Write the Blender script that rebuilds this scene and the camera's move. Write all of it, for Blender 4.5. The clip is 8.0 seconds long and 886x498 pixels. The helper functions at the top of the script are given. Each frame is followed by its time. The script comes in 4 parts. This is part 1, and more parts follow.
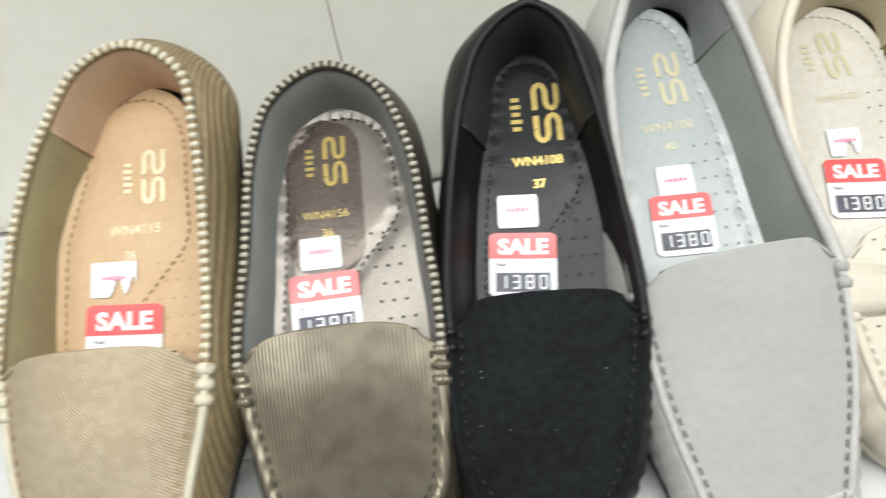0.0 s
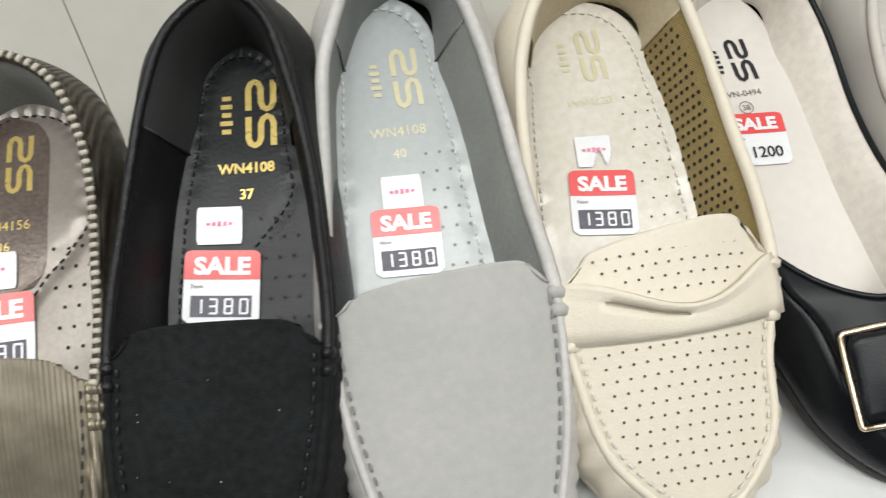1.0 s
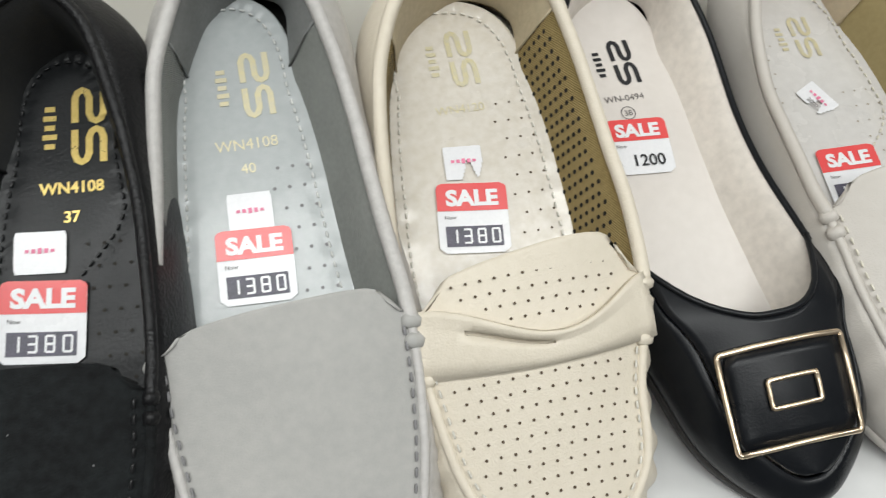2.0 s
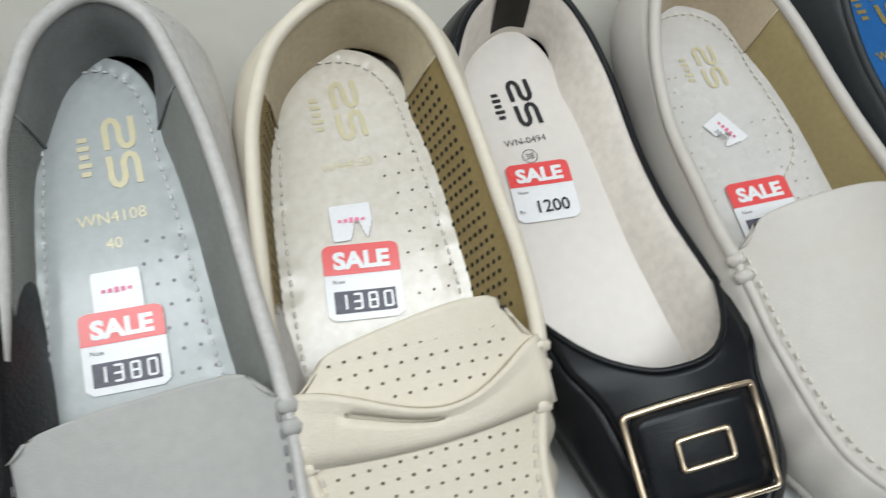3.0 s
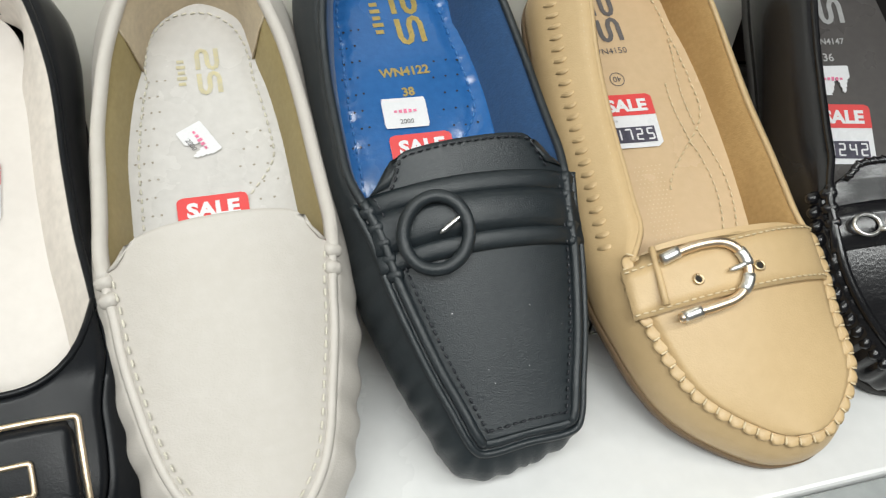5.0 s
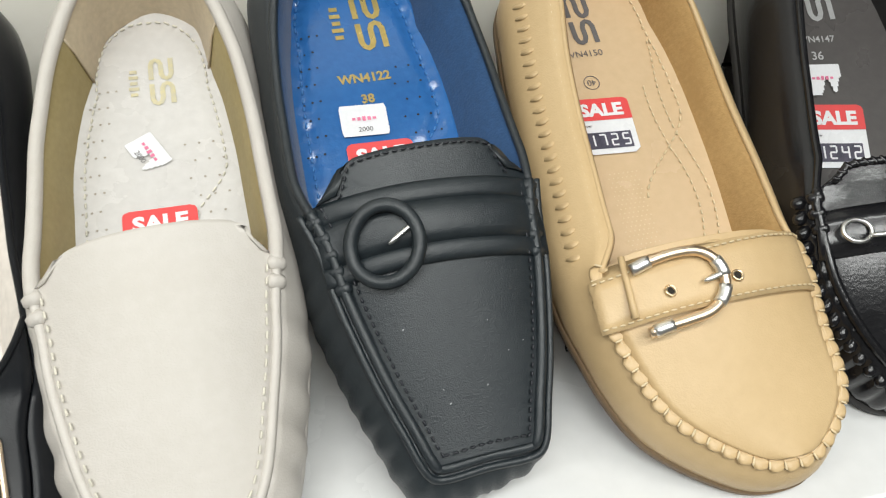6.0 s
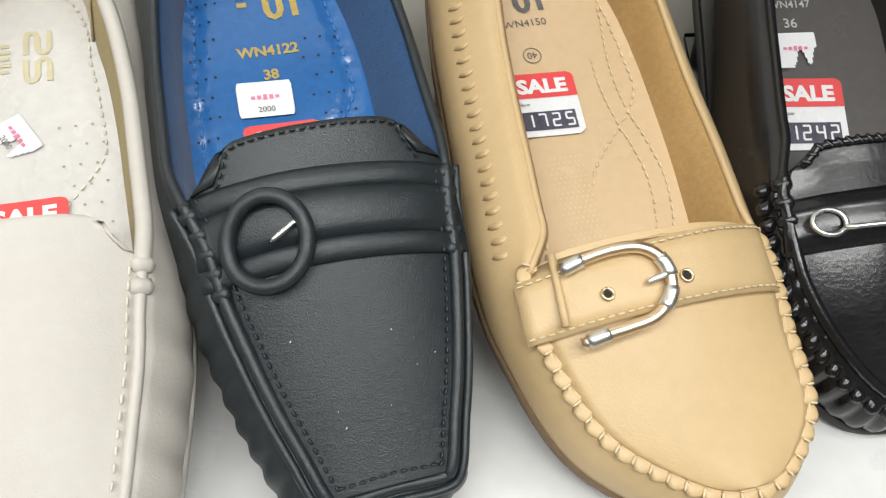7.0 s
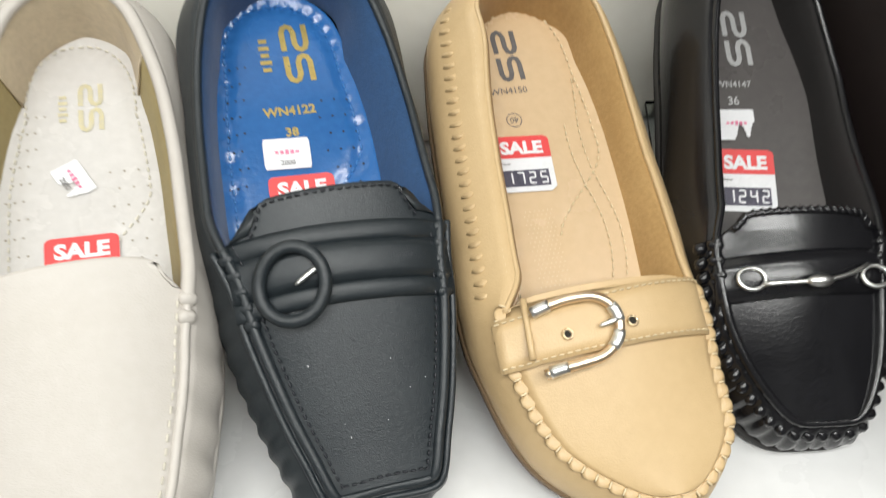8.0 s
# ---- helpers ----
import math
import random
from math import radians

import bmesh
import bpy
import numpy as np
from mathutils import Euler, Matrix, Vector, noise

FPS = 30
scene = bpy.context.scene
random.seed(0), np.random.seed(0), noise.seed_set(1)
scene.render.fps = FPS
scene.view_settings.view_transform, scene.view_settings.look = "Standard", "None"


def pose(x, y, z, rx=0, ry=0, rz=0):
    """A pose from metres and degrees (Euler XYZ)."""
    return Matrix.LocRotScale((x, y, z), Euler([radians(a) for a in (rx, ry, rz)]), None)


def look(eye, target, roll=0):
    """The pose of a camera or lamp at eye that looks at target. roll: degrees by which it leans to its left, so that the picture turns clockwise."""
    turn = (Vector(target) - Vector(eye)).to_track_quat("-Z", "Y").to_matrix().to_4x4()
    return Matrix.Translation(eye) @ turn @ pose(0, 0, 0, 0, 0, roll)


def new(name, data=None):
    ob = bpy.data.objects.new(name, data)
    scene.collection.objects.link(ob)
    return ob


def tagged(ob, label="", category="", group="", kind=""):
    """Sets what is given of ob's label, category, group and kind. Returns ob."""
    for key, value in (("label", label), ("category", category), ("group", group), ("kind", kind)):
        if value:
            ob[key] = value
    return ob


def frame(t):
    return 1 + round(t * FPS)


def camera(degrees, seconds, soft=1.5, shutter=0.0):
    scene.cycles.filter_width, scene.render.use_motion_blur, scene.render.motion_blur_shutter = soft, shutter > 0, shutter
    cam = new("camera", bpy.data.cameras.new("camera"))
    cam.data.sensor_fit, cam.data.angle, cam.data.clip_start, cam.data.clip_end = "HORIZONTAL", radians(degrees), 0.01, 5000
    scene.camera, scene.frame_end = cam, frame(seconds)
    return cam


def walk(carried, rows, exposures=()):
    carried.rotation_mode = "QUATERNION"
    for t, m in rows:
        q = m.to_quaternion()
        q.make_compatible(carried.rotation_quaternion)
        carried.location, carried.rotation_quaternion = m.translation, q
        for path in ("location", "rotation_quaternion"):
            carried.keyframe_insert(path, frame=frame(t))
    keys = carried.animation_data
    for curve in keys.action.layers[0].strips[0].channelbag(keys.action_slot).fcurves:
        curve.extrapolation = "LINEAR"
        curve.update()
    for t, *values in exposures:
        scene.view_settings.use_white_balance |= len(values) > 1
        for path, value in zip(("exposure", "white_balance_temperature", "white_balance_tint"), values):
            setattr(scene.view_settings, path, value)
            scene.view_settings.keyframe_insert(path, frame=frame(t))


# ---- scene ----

# ---------------------------------------------------------------- camera
cam = camera(58.0, 8.0, soft=1.15, shutter=0.35)
PATH = [
    (0, 0.0252, -0.0217, 0.3346, 49.36, 6.08, -2.31),
    (0.5, 0.0878, -0.0016, 0.3187, 49.18, 4.37, -3.93),
    (1, 0.1276, 0.0123, 0.3100, 48.12, 2.93, -5.44),
    (1.5, 0.1571, 0.0272, 0.3062, 47.67, 3.14, -5.95),
    (1.7, 0.1617, 0.0302, 0.3020, 47.35, 2.15, -6.82),
    (2.8, 0.1858, 0.0559, 0.2986, 47.40, 1.34, -14.08),
    (3, 0.2019, 0.0575, 0.2997, 48.28, 1.93, -12.77),
    (3.5, 0.2792, 0.0590, 0.2983, 48.46, -0.10, -8.61),
    (4, 0.3414, 0.0590, 0.2944, 47.75, -2.58, -8.97),
    (4.5, 0.3949, 0.0501, 0.2964, 46.70, -3.18, -11.97),
    (5, 0.4205, 0.0334, 0.3019, 46.61, -3.22, -13.47),
    (6.5, 0.4741, 0.0469, 0.2723, 48.62, -0.67, -11.96),
    (7, 0.4954, 0.0632, 0.2604, 47.45, -0.78, -12.26),
    (7.5, 0.4980, 0.0586, 0.2635, 46.91, -1.25, -12.58),
    (8, 0.4822, 0.0383, 0.3156, 46.58, -3.47, -12.05),
]
EXPOSURES = [(0.0, -0.05, 6480, 10), (1.5, -0.36, 6600, 12), (3.0, -0.46, 6200, 10), (3.5, -0.50, 6200, 10), (4.5, -0.25, 6450, 10), (6.5, 0.0, 6600, 11), (8.0, 0.08, 6650, 12)]
walk(cam, [(t, pose(x, y, z, rx, ry, rz)) for t, x, y, z, rx, ry, rz in PATH], EXPOSURES)

# ---------------------------------------------------------------- light
world = bpy.data.worlds.new("store_light")
scene.world = world
world.use_nodes = True
world.node_tree.nodes["Background"].inputs[0].default_value = (0.97, 1.0, 1.0, 1)
world.node_tree.nodes["Background"].inputs[1].default_value = 0.24


def area_lamp(name, where, target, sx, sy, watts, colour):
    data = bpy.data.lights.new(name, "AREA")
    data.shape, data.size, data.size_y, data.energy, data.color = "RECTANGLE", sx, sy, watts, colour
    ob = new(name, data)
    ob.matrix_world = look(where, target)
    return ob


WARM = (0.965, 1.0, 0.975)
for lamp_x, lamp_y, watts in ((0.1, -0.5, 20), (1.5, -0.5, 20), (-1.2, -0.5, 17), (-0.5, -1.35, 17), (0.9, -1.35, 28)):
    area_lamp("ceiling_lamp", (lamp_x, lamp_y, 1.84), (lamp_x, lamp_y + 0.05, 0), 1.2, 0.35, watts, WARM)


# ---------------------------------------------------------------- materials
def material(name, colour, rough=0.5, metal=0.0, second=None, scale=40.0, mix=0.5, bump=0.0, bump_scale=600.0,
             coat=0.0, sheen=0.0, pattern="noise", spec=0.5):
    """A surface of two tones blended by noise at a coarse and a fine scale, with a fine relief."""
    m = bpy.data.materials.new(name)
    m.use_nodes = True
    nt = m.node_tree
    b = nt.nodes["Principled BSDF"]
    b.inputs["Roughness"].default_value = rough
    b.inputs["Metallic"].default_value = metal
    b.inputs["Coat Weight"].default_value = coat
    b.inputs["Coat Roughness"].default_value = 0.15
    b.inputs["Sheen Weight"].default_value = sheen
    b.inputs["Specular IOR Level"].default_value = spec
    co = nt.nodes.new("ShaderNodeTexCoord")
    n1 = nt.nodes.new("ShaderNodeTexNoise")
    n1.inputs["Scale"].default_value, n1.inputs["Detail"].default_value = scale, 6
    nt.links.new(co.outputs["Object"], n1.inputs["Vector"])
    n2 = nt.nodes.new("ShaderNodeTexNoise")
    n2.inputs["Scale"].default_value, n2.inputs["Detail"].default_value = scale * 12, 3
    nt.links.new(co.outputs["Object"], n2.inputs["Vector"])
    add = nt.nodes.new("ShaderNodeMath")
    add.operation = "ADD"
    nt.links.new(n1.outputs["Fac"], add.inputs[0])
    nt.links.new(n2.outputs["Fac"], add.inputs[1])
    ramp = nt.nodes.new("ShaderNodeMapRange")
    ramp.inputs["From Min"].default_value, ramp.inputs["From Max"].default_value = 0.7, 1.3
    ramp.inputs["To Max"].default_value = mix * 2
    nt.links.new(add.outputs[0], ramp.inputs["Value"])
    mixer = nt.nodes.new("ShaderNodeMix")
    mixer.data_type = "RGBA"
    mixer.inputs["A"].default_value = (*colour, 1)
    other = second or tuple(c * 0.8 for c in colour)
    mixer.inputs["B"].default_value = (*other, 1)
    nt.links.new(ramp.outputs[0], mixer.inputs["Factor"])
    nt.links.new(mixer.outputs["Result"], b.inputs["Base Color"])
    rr = nt.nodes.new("ShaderNodeMapRange")
    rr.inputs["From Min"].default_value, rr.inputs["From Max"].default_value = 0.3, 0.7
    rr.inputs["To Min"].default_value, rr.inputs["To Max"].default_value = max(rough - 0.06, 0.02), min(rough + 0.06, 1)
    nt.links.new(n1.outputs["Fac"], rr.inputs["Value"])
    nt.links.new(rr.outputs[0], b.inputs["Roughness"])
    if bump:
        if pattern == "leather":
            t = nt.nodes.new("ShaderNodeTexVoronoi")
            t.feature = "F1"
            t.inputs["Scale"].default_value = bump_scale
            out = t.outputs["Distance"]
            wob = nt.nodes.new("ShaderNodeTexNoise")
            wob.inputs["Scale"].default_value = bump_scale * 0.25
            nt.links.new(co.outputs["Object"], wob.inputs["Vector"])
            nt.links.new(wob.outputs["Color"], t.inputs["Vector"])
            mv = nt.nodes.new("ShaderNodeVectorMath")
            mv.operation = "MULTIPLY_ADD"
            mv.inputs[1].default_value = (0.006, 0.006, 0.006)
            nt.links.new(wob.outputs["Color"], mv.inputs[0])
            nt.links.new(co.outputs["Object"], mv.inputs[2])
            nt.links.new(mv.outputs[0], t.inputs["Vector"])
        elif pattern in ("rib", "weave"):
            t = nt.nodes.new("ShaderNodeTexWave")
            t.bands_direction = "X" if pattern == "rib" else "DIAGONAL"
            t.inputs["Scale"].default_value = bump_scale
            t.inputs["Distortion"].default_value = 0.6
            nt.links.new(co.outputs["Object"], t.inputs["Vector"])
            out = t.outputs["Fac"]
        else:
            t = nt.nodes.new("ShaderNodeTexNoise")
            t.inputs["Scale"].default_value, t.inputs["Detail"].default_value = bump_scale, 4
            nt.links.new(co.outputs["Object"], t.inputs["Vector"])
            out = t.outputs["Fac"]
        bp = nt.nodes.new("ShaderNodeBump")
        bp.inputs["Strength"].default_value, bp.inputs["Distance"].default_value = bump, 0.001
        nt.links.new(out, bp.inputs["Height"])
        nt.links.new(bp.outputs[0], b.inputs["Normal"])
    return m


def clear_plastic(name):
    m = bpy.data.materials.new(name)
    m.use_nodes = True
    b = m.node_tree.nodes["Principled BSDF"]
    b.inputs["Base Color"].default_value = (0.93, 0.97, 0.95, 1)
    b.inputs["Roughness"].default_value = 0.06
    b.inputs["IOR"].default_value = 1.49
    b.inputs["Transmission Weight"].default_value = 1.0
    return m


M_WALL = material("wall_laminate", (0.79, 0.765, 0.695), 0.4, second=(0.74, 0.71, 0.635), scale=6, mix=0.5, bump=0.05, bump_scale=180)
M_SHELF = material("shelf_laminate", (0.72, 0.72, 0.715), 0.3, second=(0.66, 0.66, 0.655), scale=9, mix=0.4, bump=0.03, bump_scale=200)
M_GREY = material("grey_edge", (0.36, 0.38, 0.38), 0.35, scale=12)
M_DARK = material("dark_brown_panel", (0.018, 0.012, 0.011), 0.45, scale=10)
M_ROOM = material("room_paint", (0.24, 0.235, 0.23), 0.7, scale=3)
M_DIRT = material("wall_grime", (0.42, 0.35, 0.25), 0.8, second=(0.6, 0.55, 0.46), scale=30, mix=0.8)
M_ACRYL = clear_plastic("clear_acrylic")
M_GOLD = material("pale_gold_metal", (0.88, 0.70, 0.46), 0.28, 1.0, scale=30, mix=0.2)
M_ROSE = material("rose_gold_metal", (0.93, 0.75, 0.55), 0.34, 1.0, scale=30, mix=0.2)
M_SILVER = material("silver_metal", (0.86, 0.86, 0.84), 0.34, 1.0, scale=30, mix=0.2)
M_FOIL = material("gold_foil_print", (0.78, 0.60, 0.22), 0.32, 0.75, second=(0.5, 0.36, 0.1), scale=300, mix=0.4)
M_FOIL_PALE = material("worn_gold_foil_print", (0.72, 0.64, 0.36), 0.4, 0.4, second=(0.62, 0.58, 0.45), scale=400, mix=0.6)
M_FOIL_SILVER = material("silver_foil_print", (0.7, 0.7, 0.7), 0.35, 0.5, scale=300)
M_INK = material("black_ink", (0.012, 0.012, 0.015), 0.5, scale=100)
M_INK_SOFT = material("faded_grey_ink", (0.14, 0.13, 0.13), 0.6, scale=300, mix=0.7)
M_PAPER = material("white_sticker", (0.77, 0.77, 0.785), 0.3, second=(0.70, 0.70, 0.72), scale=60, mix=0.4, coat=0.3)
M_RED = material("red_sticker_ink", (0.74, 0.075, 0.075), 0.32, second=(0.68, 0.08, 0.08), scale=80, coat=0.3)
M_PINK = material("pink_ink", (0.80, 0.22, 0.36), 0.45, scale=100)
M_LCD = material("dark_digit_box", (0.035, 0.035, 0.05), 0.4, second=(0.10, 0.09, 0.13), scale=160, mix=0.5)
M_HOLE = material("punched_hole", (0.02, 0.017, 0.013), 0.9, scale=80)
M_RUBBER = material("dark_rubber_sole", (0.03, 0.028, 0.027), 0.7, scale=60, bump=0.2)


# ---------------------------------------------------------------- mesh helpers
def mesh_of(name, verts, faces, mat, smooth=True):
    me = bpy.data.meshes.new(name)
    me.from_pydata([tuple(map(float, v)) for v in verts], [], faces)
    me.materials.append(mat)
    me.polygons.foreach_set("use_smooth", [smooth] * len(me.polygons))
    me.update()
    return me


def part_mesh(name, me, parent, label=""):
    ob = new(name, me)
    ob.parent = parent
    if label:
        tagged(ob, label)
    return ob


def part(name, verts, faces, mat, parent, label="", smooth=True, thick=0.0):
    ob = part_mesh(name, mesh_of(name, verts, faces, mat, smooth), parent, label)
    if thick:
        s = ob.modifiers.new("thickness", "SOLIDIFY")
        s.thickness, s.offset = thick, -1
    return ob


def grid_faces(rows, cols, wrap=False, base=0):
    fs = []
    for i in range(rows - 1):
        for j in range(cols if wrap else cols - 1):
            k = (j + 1) % cols
            fs.append((base + i * cols + j, base + i * cols + k, base + (i + 1) * cols + k, base + (i + 1) * cols + j))
    return fs


def merge(pieces):
    verts, faces = [], []
    for v, f in pieces:
        n = len(verts)
        verts += list(v)
        faces += [tuple(i + n for i in q) for q in f]
    return verts, faces


def tube(points, radius, sides=8, closed=False, flat=1.0, up=(0, 0, 1)):
    """A round or flattened cord along points; radius may be a number or one per point."""
    p = [Vector(q) for q in points]
    n = len(p)
    rad = radius if hasattr(radius, "__len__") else [radius] * n
    verts = []
    for i in range(n):
        a, b = (p[(i - 1) % n], p[(i + 1) % n]) if closed else (p[max(i - 1, 0)], p[min(i + 1, n - 1)])
        d = (b - a).normalized()
        s = d.cross(Vector(up))
        s = s.normalized() if s.length > 1e-6 else Vector((1, 0, 0))
        t = s.cross(d).normalized()
        for k in range(sides):
            g = 2 * math.pi * k / sides
            verts.append(p[i] + s * (rad[i] * math.cos(g)) + t * (rad[i] * flat * math.sin(g)))
    faces = grid_faces(n, sides, True)
    if closed:
        o = (n - 1) * sides
        faces += [(o + k, o + (k + 1) % sides, (k + 1) % sides, k) for k in range(sides)]
    else:
        faces += [tuple(range(sides))[::-1], tuple((n - 1) * sides + k for k in range(sides))]
    return verts, faces


def capsule(a, b, r, up=(0, 0, 1), flat=1.0):
    a, b = Vector(a), Vector(b)
    steps = [(0.0, 0.35), (0.1, 0.8), (0.3, 1), (0.7, 1), (0.9, 0.8), (1.0, 0.35)]
    return tube([a.lerp(b, s) for s, _ in steps], [r * k for _, k in steps], 6, False, flat, up)


def smooth_path(points, n=6):
    """A soft open curve through points."""
    p = [np.array(q, float) for q in points]
    p = [2 * p[0] - p[1]] + p + [2 * p[-1] - p[-2]]
    out = []
    for i in range(1, len(p) - 2):
        for s in np.linspace(0, 1, n, endpoint=False):
            a, b, c, d = p[i - 1:i + 3]
            out.append(0.5 * (2 * b + (c - a) * s + (2 * a - 5 * b + 4 * c - d) * s * s + (3 * b - a - 3 * c + d) * s ** 3))
    return out + [p[-2]]


def box(cx, cy, cz, sx, sy, sz):
    v = [(cx + a * sx / 2, cy + b * sy / 2, cz + c * sz / 2) for a in (-1, 1) for b in (-1, 1) for c in (-1, 1)]
    f = [(0, 1, 3, 2), (4, 6, 7, 5), (0, 4, 5, 1), (2, 3, 7, 6), (0, 2, 6, 4), (1, 5, 7, 3)]
    return v, f


def rounded_rect(w, h, r, n=4):
    out = []
    for cx, cy, a in ((w / 2 - r, h / 2 - r, 0), (-w / 2 + r, h / 2 - r, 90), (-w / 2 + r, -h / 2 + r, 180), (w / 2 - r, -h / 2 + r, 270)):
        for i in range(n + 1):
            g = radians(a + 90 * i / n)
            out.append((cx + r * math.cos(g), cy + r * math.sin(g)))
    return out


def letters(text, height, squeeze=1.0, bold=0.0):
    """The outline of a line of writing as a flat mesh about its centre: verts and faces."""
    cu = bpy.data.curves.new("writing", "FONT")
    cu.body, cu.size, cu.align_x, cu.align_y, cu.offset = text, 1.0, "CENTER", "CENTER", bold
    cu.resolution_u = 3
    ob = new("writing", cu)
    bpy.context.view_layer.update()
    me = bpy.data.meshes.new_from_object(ob.evaluated_get(bpy.context.evaluated_depsgraph_get()))
    vs = [v.co.copy() for v in me.vertices]
    fs = [tuple(p.vertices) for p in me.polygons]
    bpy.data.objects.remove(ob)
    bpy.data.curves.remove(cu)
    bpy.data.meshes.remove(me)
    ys = [v.y for v in vs]
    k = height / (max(ys) - min(ys))
    mid = (max(ys) + min(ys)) / 2
    return [(v.x * k * squeeze, (v.y - mid) * k) for v in vs], fs


def stroke2d(path, width):
    """A flat ribbon along a 2D path."""
    v, f = [], []
    n = len(path)
    for i, (x, y) in enumerate(path):
        a, b = path[max(i - 1, 0)], path[min(i + 1, n - 1)]
        d = math.hypot(b[0] - a[0], b[1] - a[1]) or 1
        nx, ny = -(b[1] - a[1]) / d * width / 2, (b[0] - a[0]) / d * width / 2
        v += [(x + nx, y + ny), (x - nx, y - ny)]
        if i:
            f.append((2 * i - 2, 2 * i - 1, 2 * i + 1, 2 * i))
    return v, f


# ---------------------------------------------------------------- the display: back wall, shelf, end panel
YAW = 1.5
setting = pose(0, 0, 0, 0, 0, YAW)


def slab(name, cx, cy, cz, sx, sy, sz, mat, label, category, bevel=0.002, turned=True):
    v, f = box(0, 0, 0, sx, sy, sz)
    ob = new(name, mesh_of(name, v, f, mat, False))
    ob.matrix_world = (setting if turned else Matrix()) @ pose(cx, cy, cz)
    if bevel:
        b = ob.modifiers.new("edges", "BEVEL")
        b.width, b.segments = bevel, 2
    return tagged(ob, label, category, kind="structure")


WALL_Y, FRONT_Y, END_X = 0.439, 0.150, 0.751
R_FOOT = 0.016
profile = [(0.03, 1.9), (0.0, 1.9), (0.0, 0.5)] + [(R_FOOT * (1 - math.cos(a)), R_FOOT * (1 - math.sin(a))) for a in np.linspace(0, 1.35, 9)] + [(0.03, 0.0)]
v = [(x, y, z) for x in (-3.0, END_X) for y, z in profile]
k = len(profile)
wall = new("wall_back", mesh_of("wall_back", v, [(i, (i + 1) % k, k + (i + 1) % k, k + i) for i in range(k)] + [tuple(range(k))[::-1], tuple(range(k, 2 * k))], M_WALL, False))
wall.matrix_world = setting @ pose(0, WALL_Y, 0.001)
tagged(wall, "off-white laminate back wall with a rounded foot behind the shelf", "wall", kind="structure")
slab("shelf", 0.05, (WALL_Y + 0.04 + FRONT_Y) / 2, -0.0125, 3.3, WALL_Y + 0.04 - FRONT_Y, 0.025, M_SHELF, "glossy white laminate display shelf", "shelf")
slab("wall_lower", (END_X - 3.0) / 2, WALL_Y + 0.05, -0.4655, END_X + 3.0, 0.02, 0.87, M_ROOM, "plain wall below the display shelf", "wall", 0)
slab("shelf_edge", 0.05, FRONT_Y - 0.0075, -0.02, 3.3, 0.013, 0.036, M_GREY, "grey front edge strip of the display shelf", "edge strip")
panel = slab("wall_end", 0, 0, 0.24, 0.03, 0.34, 0.70, M_DARK, "dark brown upright panel at the end of the shelf", "panel", turned=False)
panel.matrix_world = pose(0.782, 0.31, 0.26, 0, 0, 6)
slab("wall_return", END_X + 1.2, WALL_Y + 0.06, 0.50, 2.5, 0.02, 2.8, M_DARK, "dark brown panel beyond the end of the wall", "panel")

# the wall's panel joint
v, f = tube([(0, 0, 0.0), (0, 0, 0.55)], 0.0004, 6)
joint = new("wall_joint", mesh_of("wall_joint", v, f, M_DIRT))
joint.matrix_world = setting @ pose(-0.030, WALL_Y, 0.02, 0, -2, 0)
tagged(joint, "thin joint line between wall panels", "joint", kind="structure")
v, f = tube([(-1.5, 0, 0), (END_X, 0, 0)], 0.0012, 6)
crack = new("wall_base_line", mesh_of("wall_base_line", v, f, M_DIRT))
crack.matrix_world = setting @ pose(0, WALL_Y + 0.012, 0.0005)
tagged(crack, "dirty line where wall meets shelf", "joint", kind="structure")

# the room round it
slab("floor", 0, -1.2, -0.95, 6, 4.2, 0.1, M_ROOM, "plain shop floor", "floor", 0, False)
slab("ceiling", 0, -1.2, 1.95, 6, 4.2, 0.1, M_ROOM, "plain shop ceiling", "ceiling", 0, False)
slab("wall_front", 0, -3.0, 0.5, 6, 0.1, 3, M_ROOM, "plain shop wall", "wall", 0, False)
slab("wall_left", -2.6, -1.2, 0.5, 0.1, 4, 3, M_ROOM, "plain shop wall", "wall", 0, False)
slab("wall_right", 2.8, -1.2, 0.5, 0.1, 4, 3, M_ROOM, "plain shop wall", "wall", 0, False)


# ---------------------------------------------------------------- the shoe form
def spline_loop(ctrl, n):
    """A closed smooth curve through ctrl, as n points evenly spaced."""
    pts, m = [], len(ctrl)
    c = np.array(ctrl)
    for i in range(m):
        p0, p1, p2, p3 = c[i - 1], c[i], c[(i + 1) % m], c[(i + 2) % m]
        for s in np.linspace(0, 1, 24, endpoint=False):
            pts.append(0.5 * (2 * p1 + (p2 - p0) * s + (2 * p0 - 5 * p1 + 4 * p2 - p3) * s * s + (3 * p1 - p0 - 3 * p2 + p3) * s ** 3))
    pts = np.array(pts + [pts[0]])
    d = np.concatenate([[0], np.cumsum(np.linalg.norm(np.diff(pts, axis=0), axis=1))])
    t = np.linspace(0, d[-1], n, endpoint=False)
    return np.stack([np.interp(t, d, pts[:, 0]), np.interp(t, d, pts[:, 1])], 1)


def smooth01(a, b, x):
    s = np.clip((x - a) / (b - a), 0, 1)
    return s * s * (3 - 2 * s)


N = 360
STATIONS = (0, 0.1, 0.2, 0.35, 0.5, 0.65, 0.8, 0.9, 1.0)


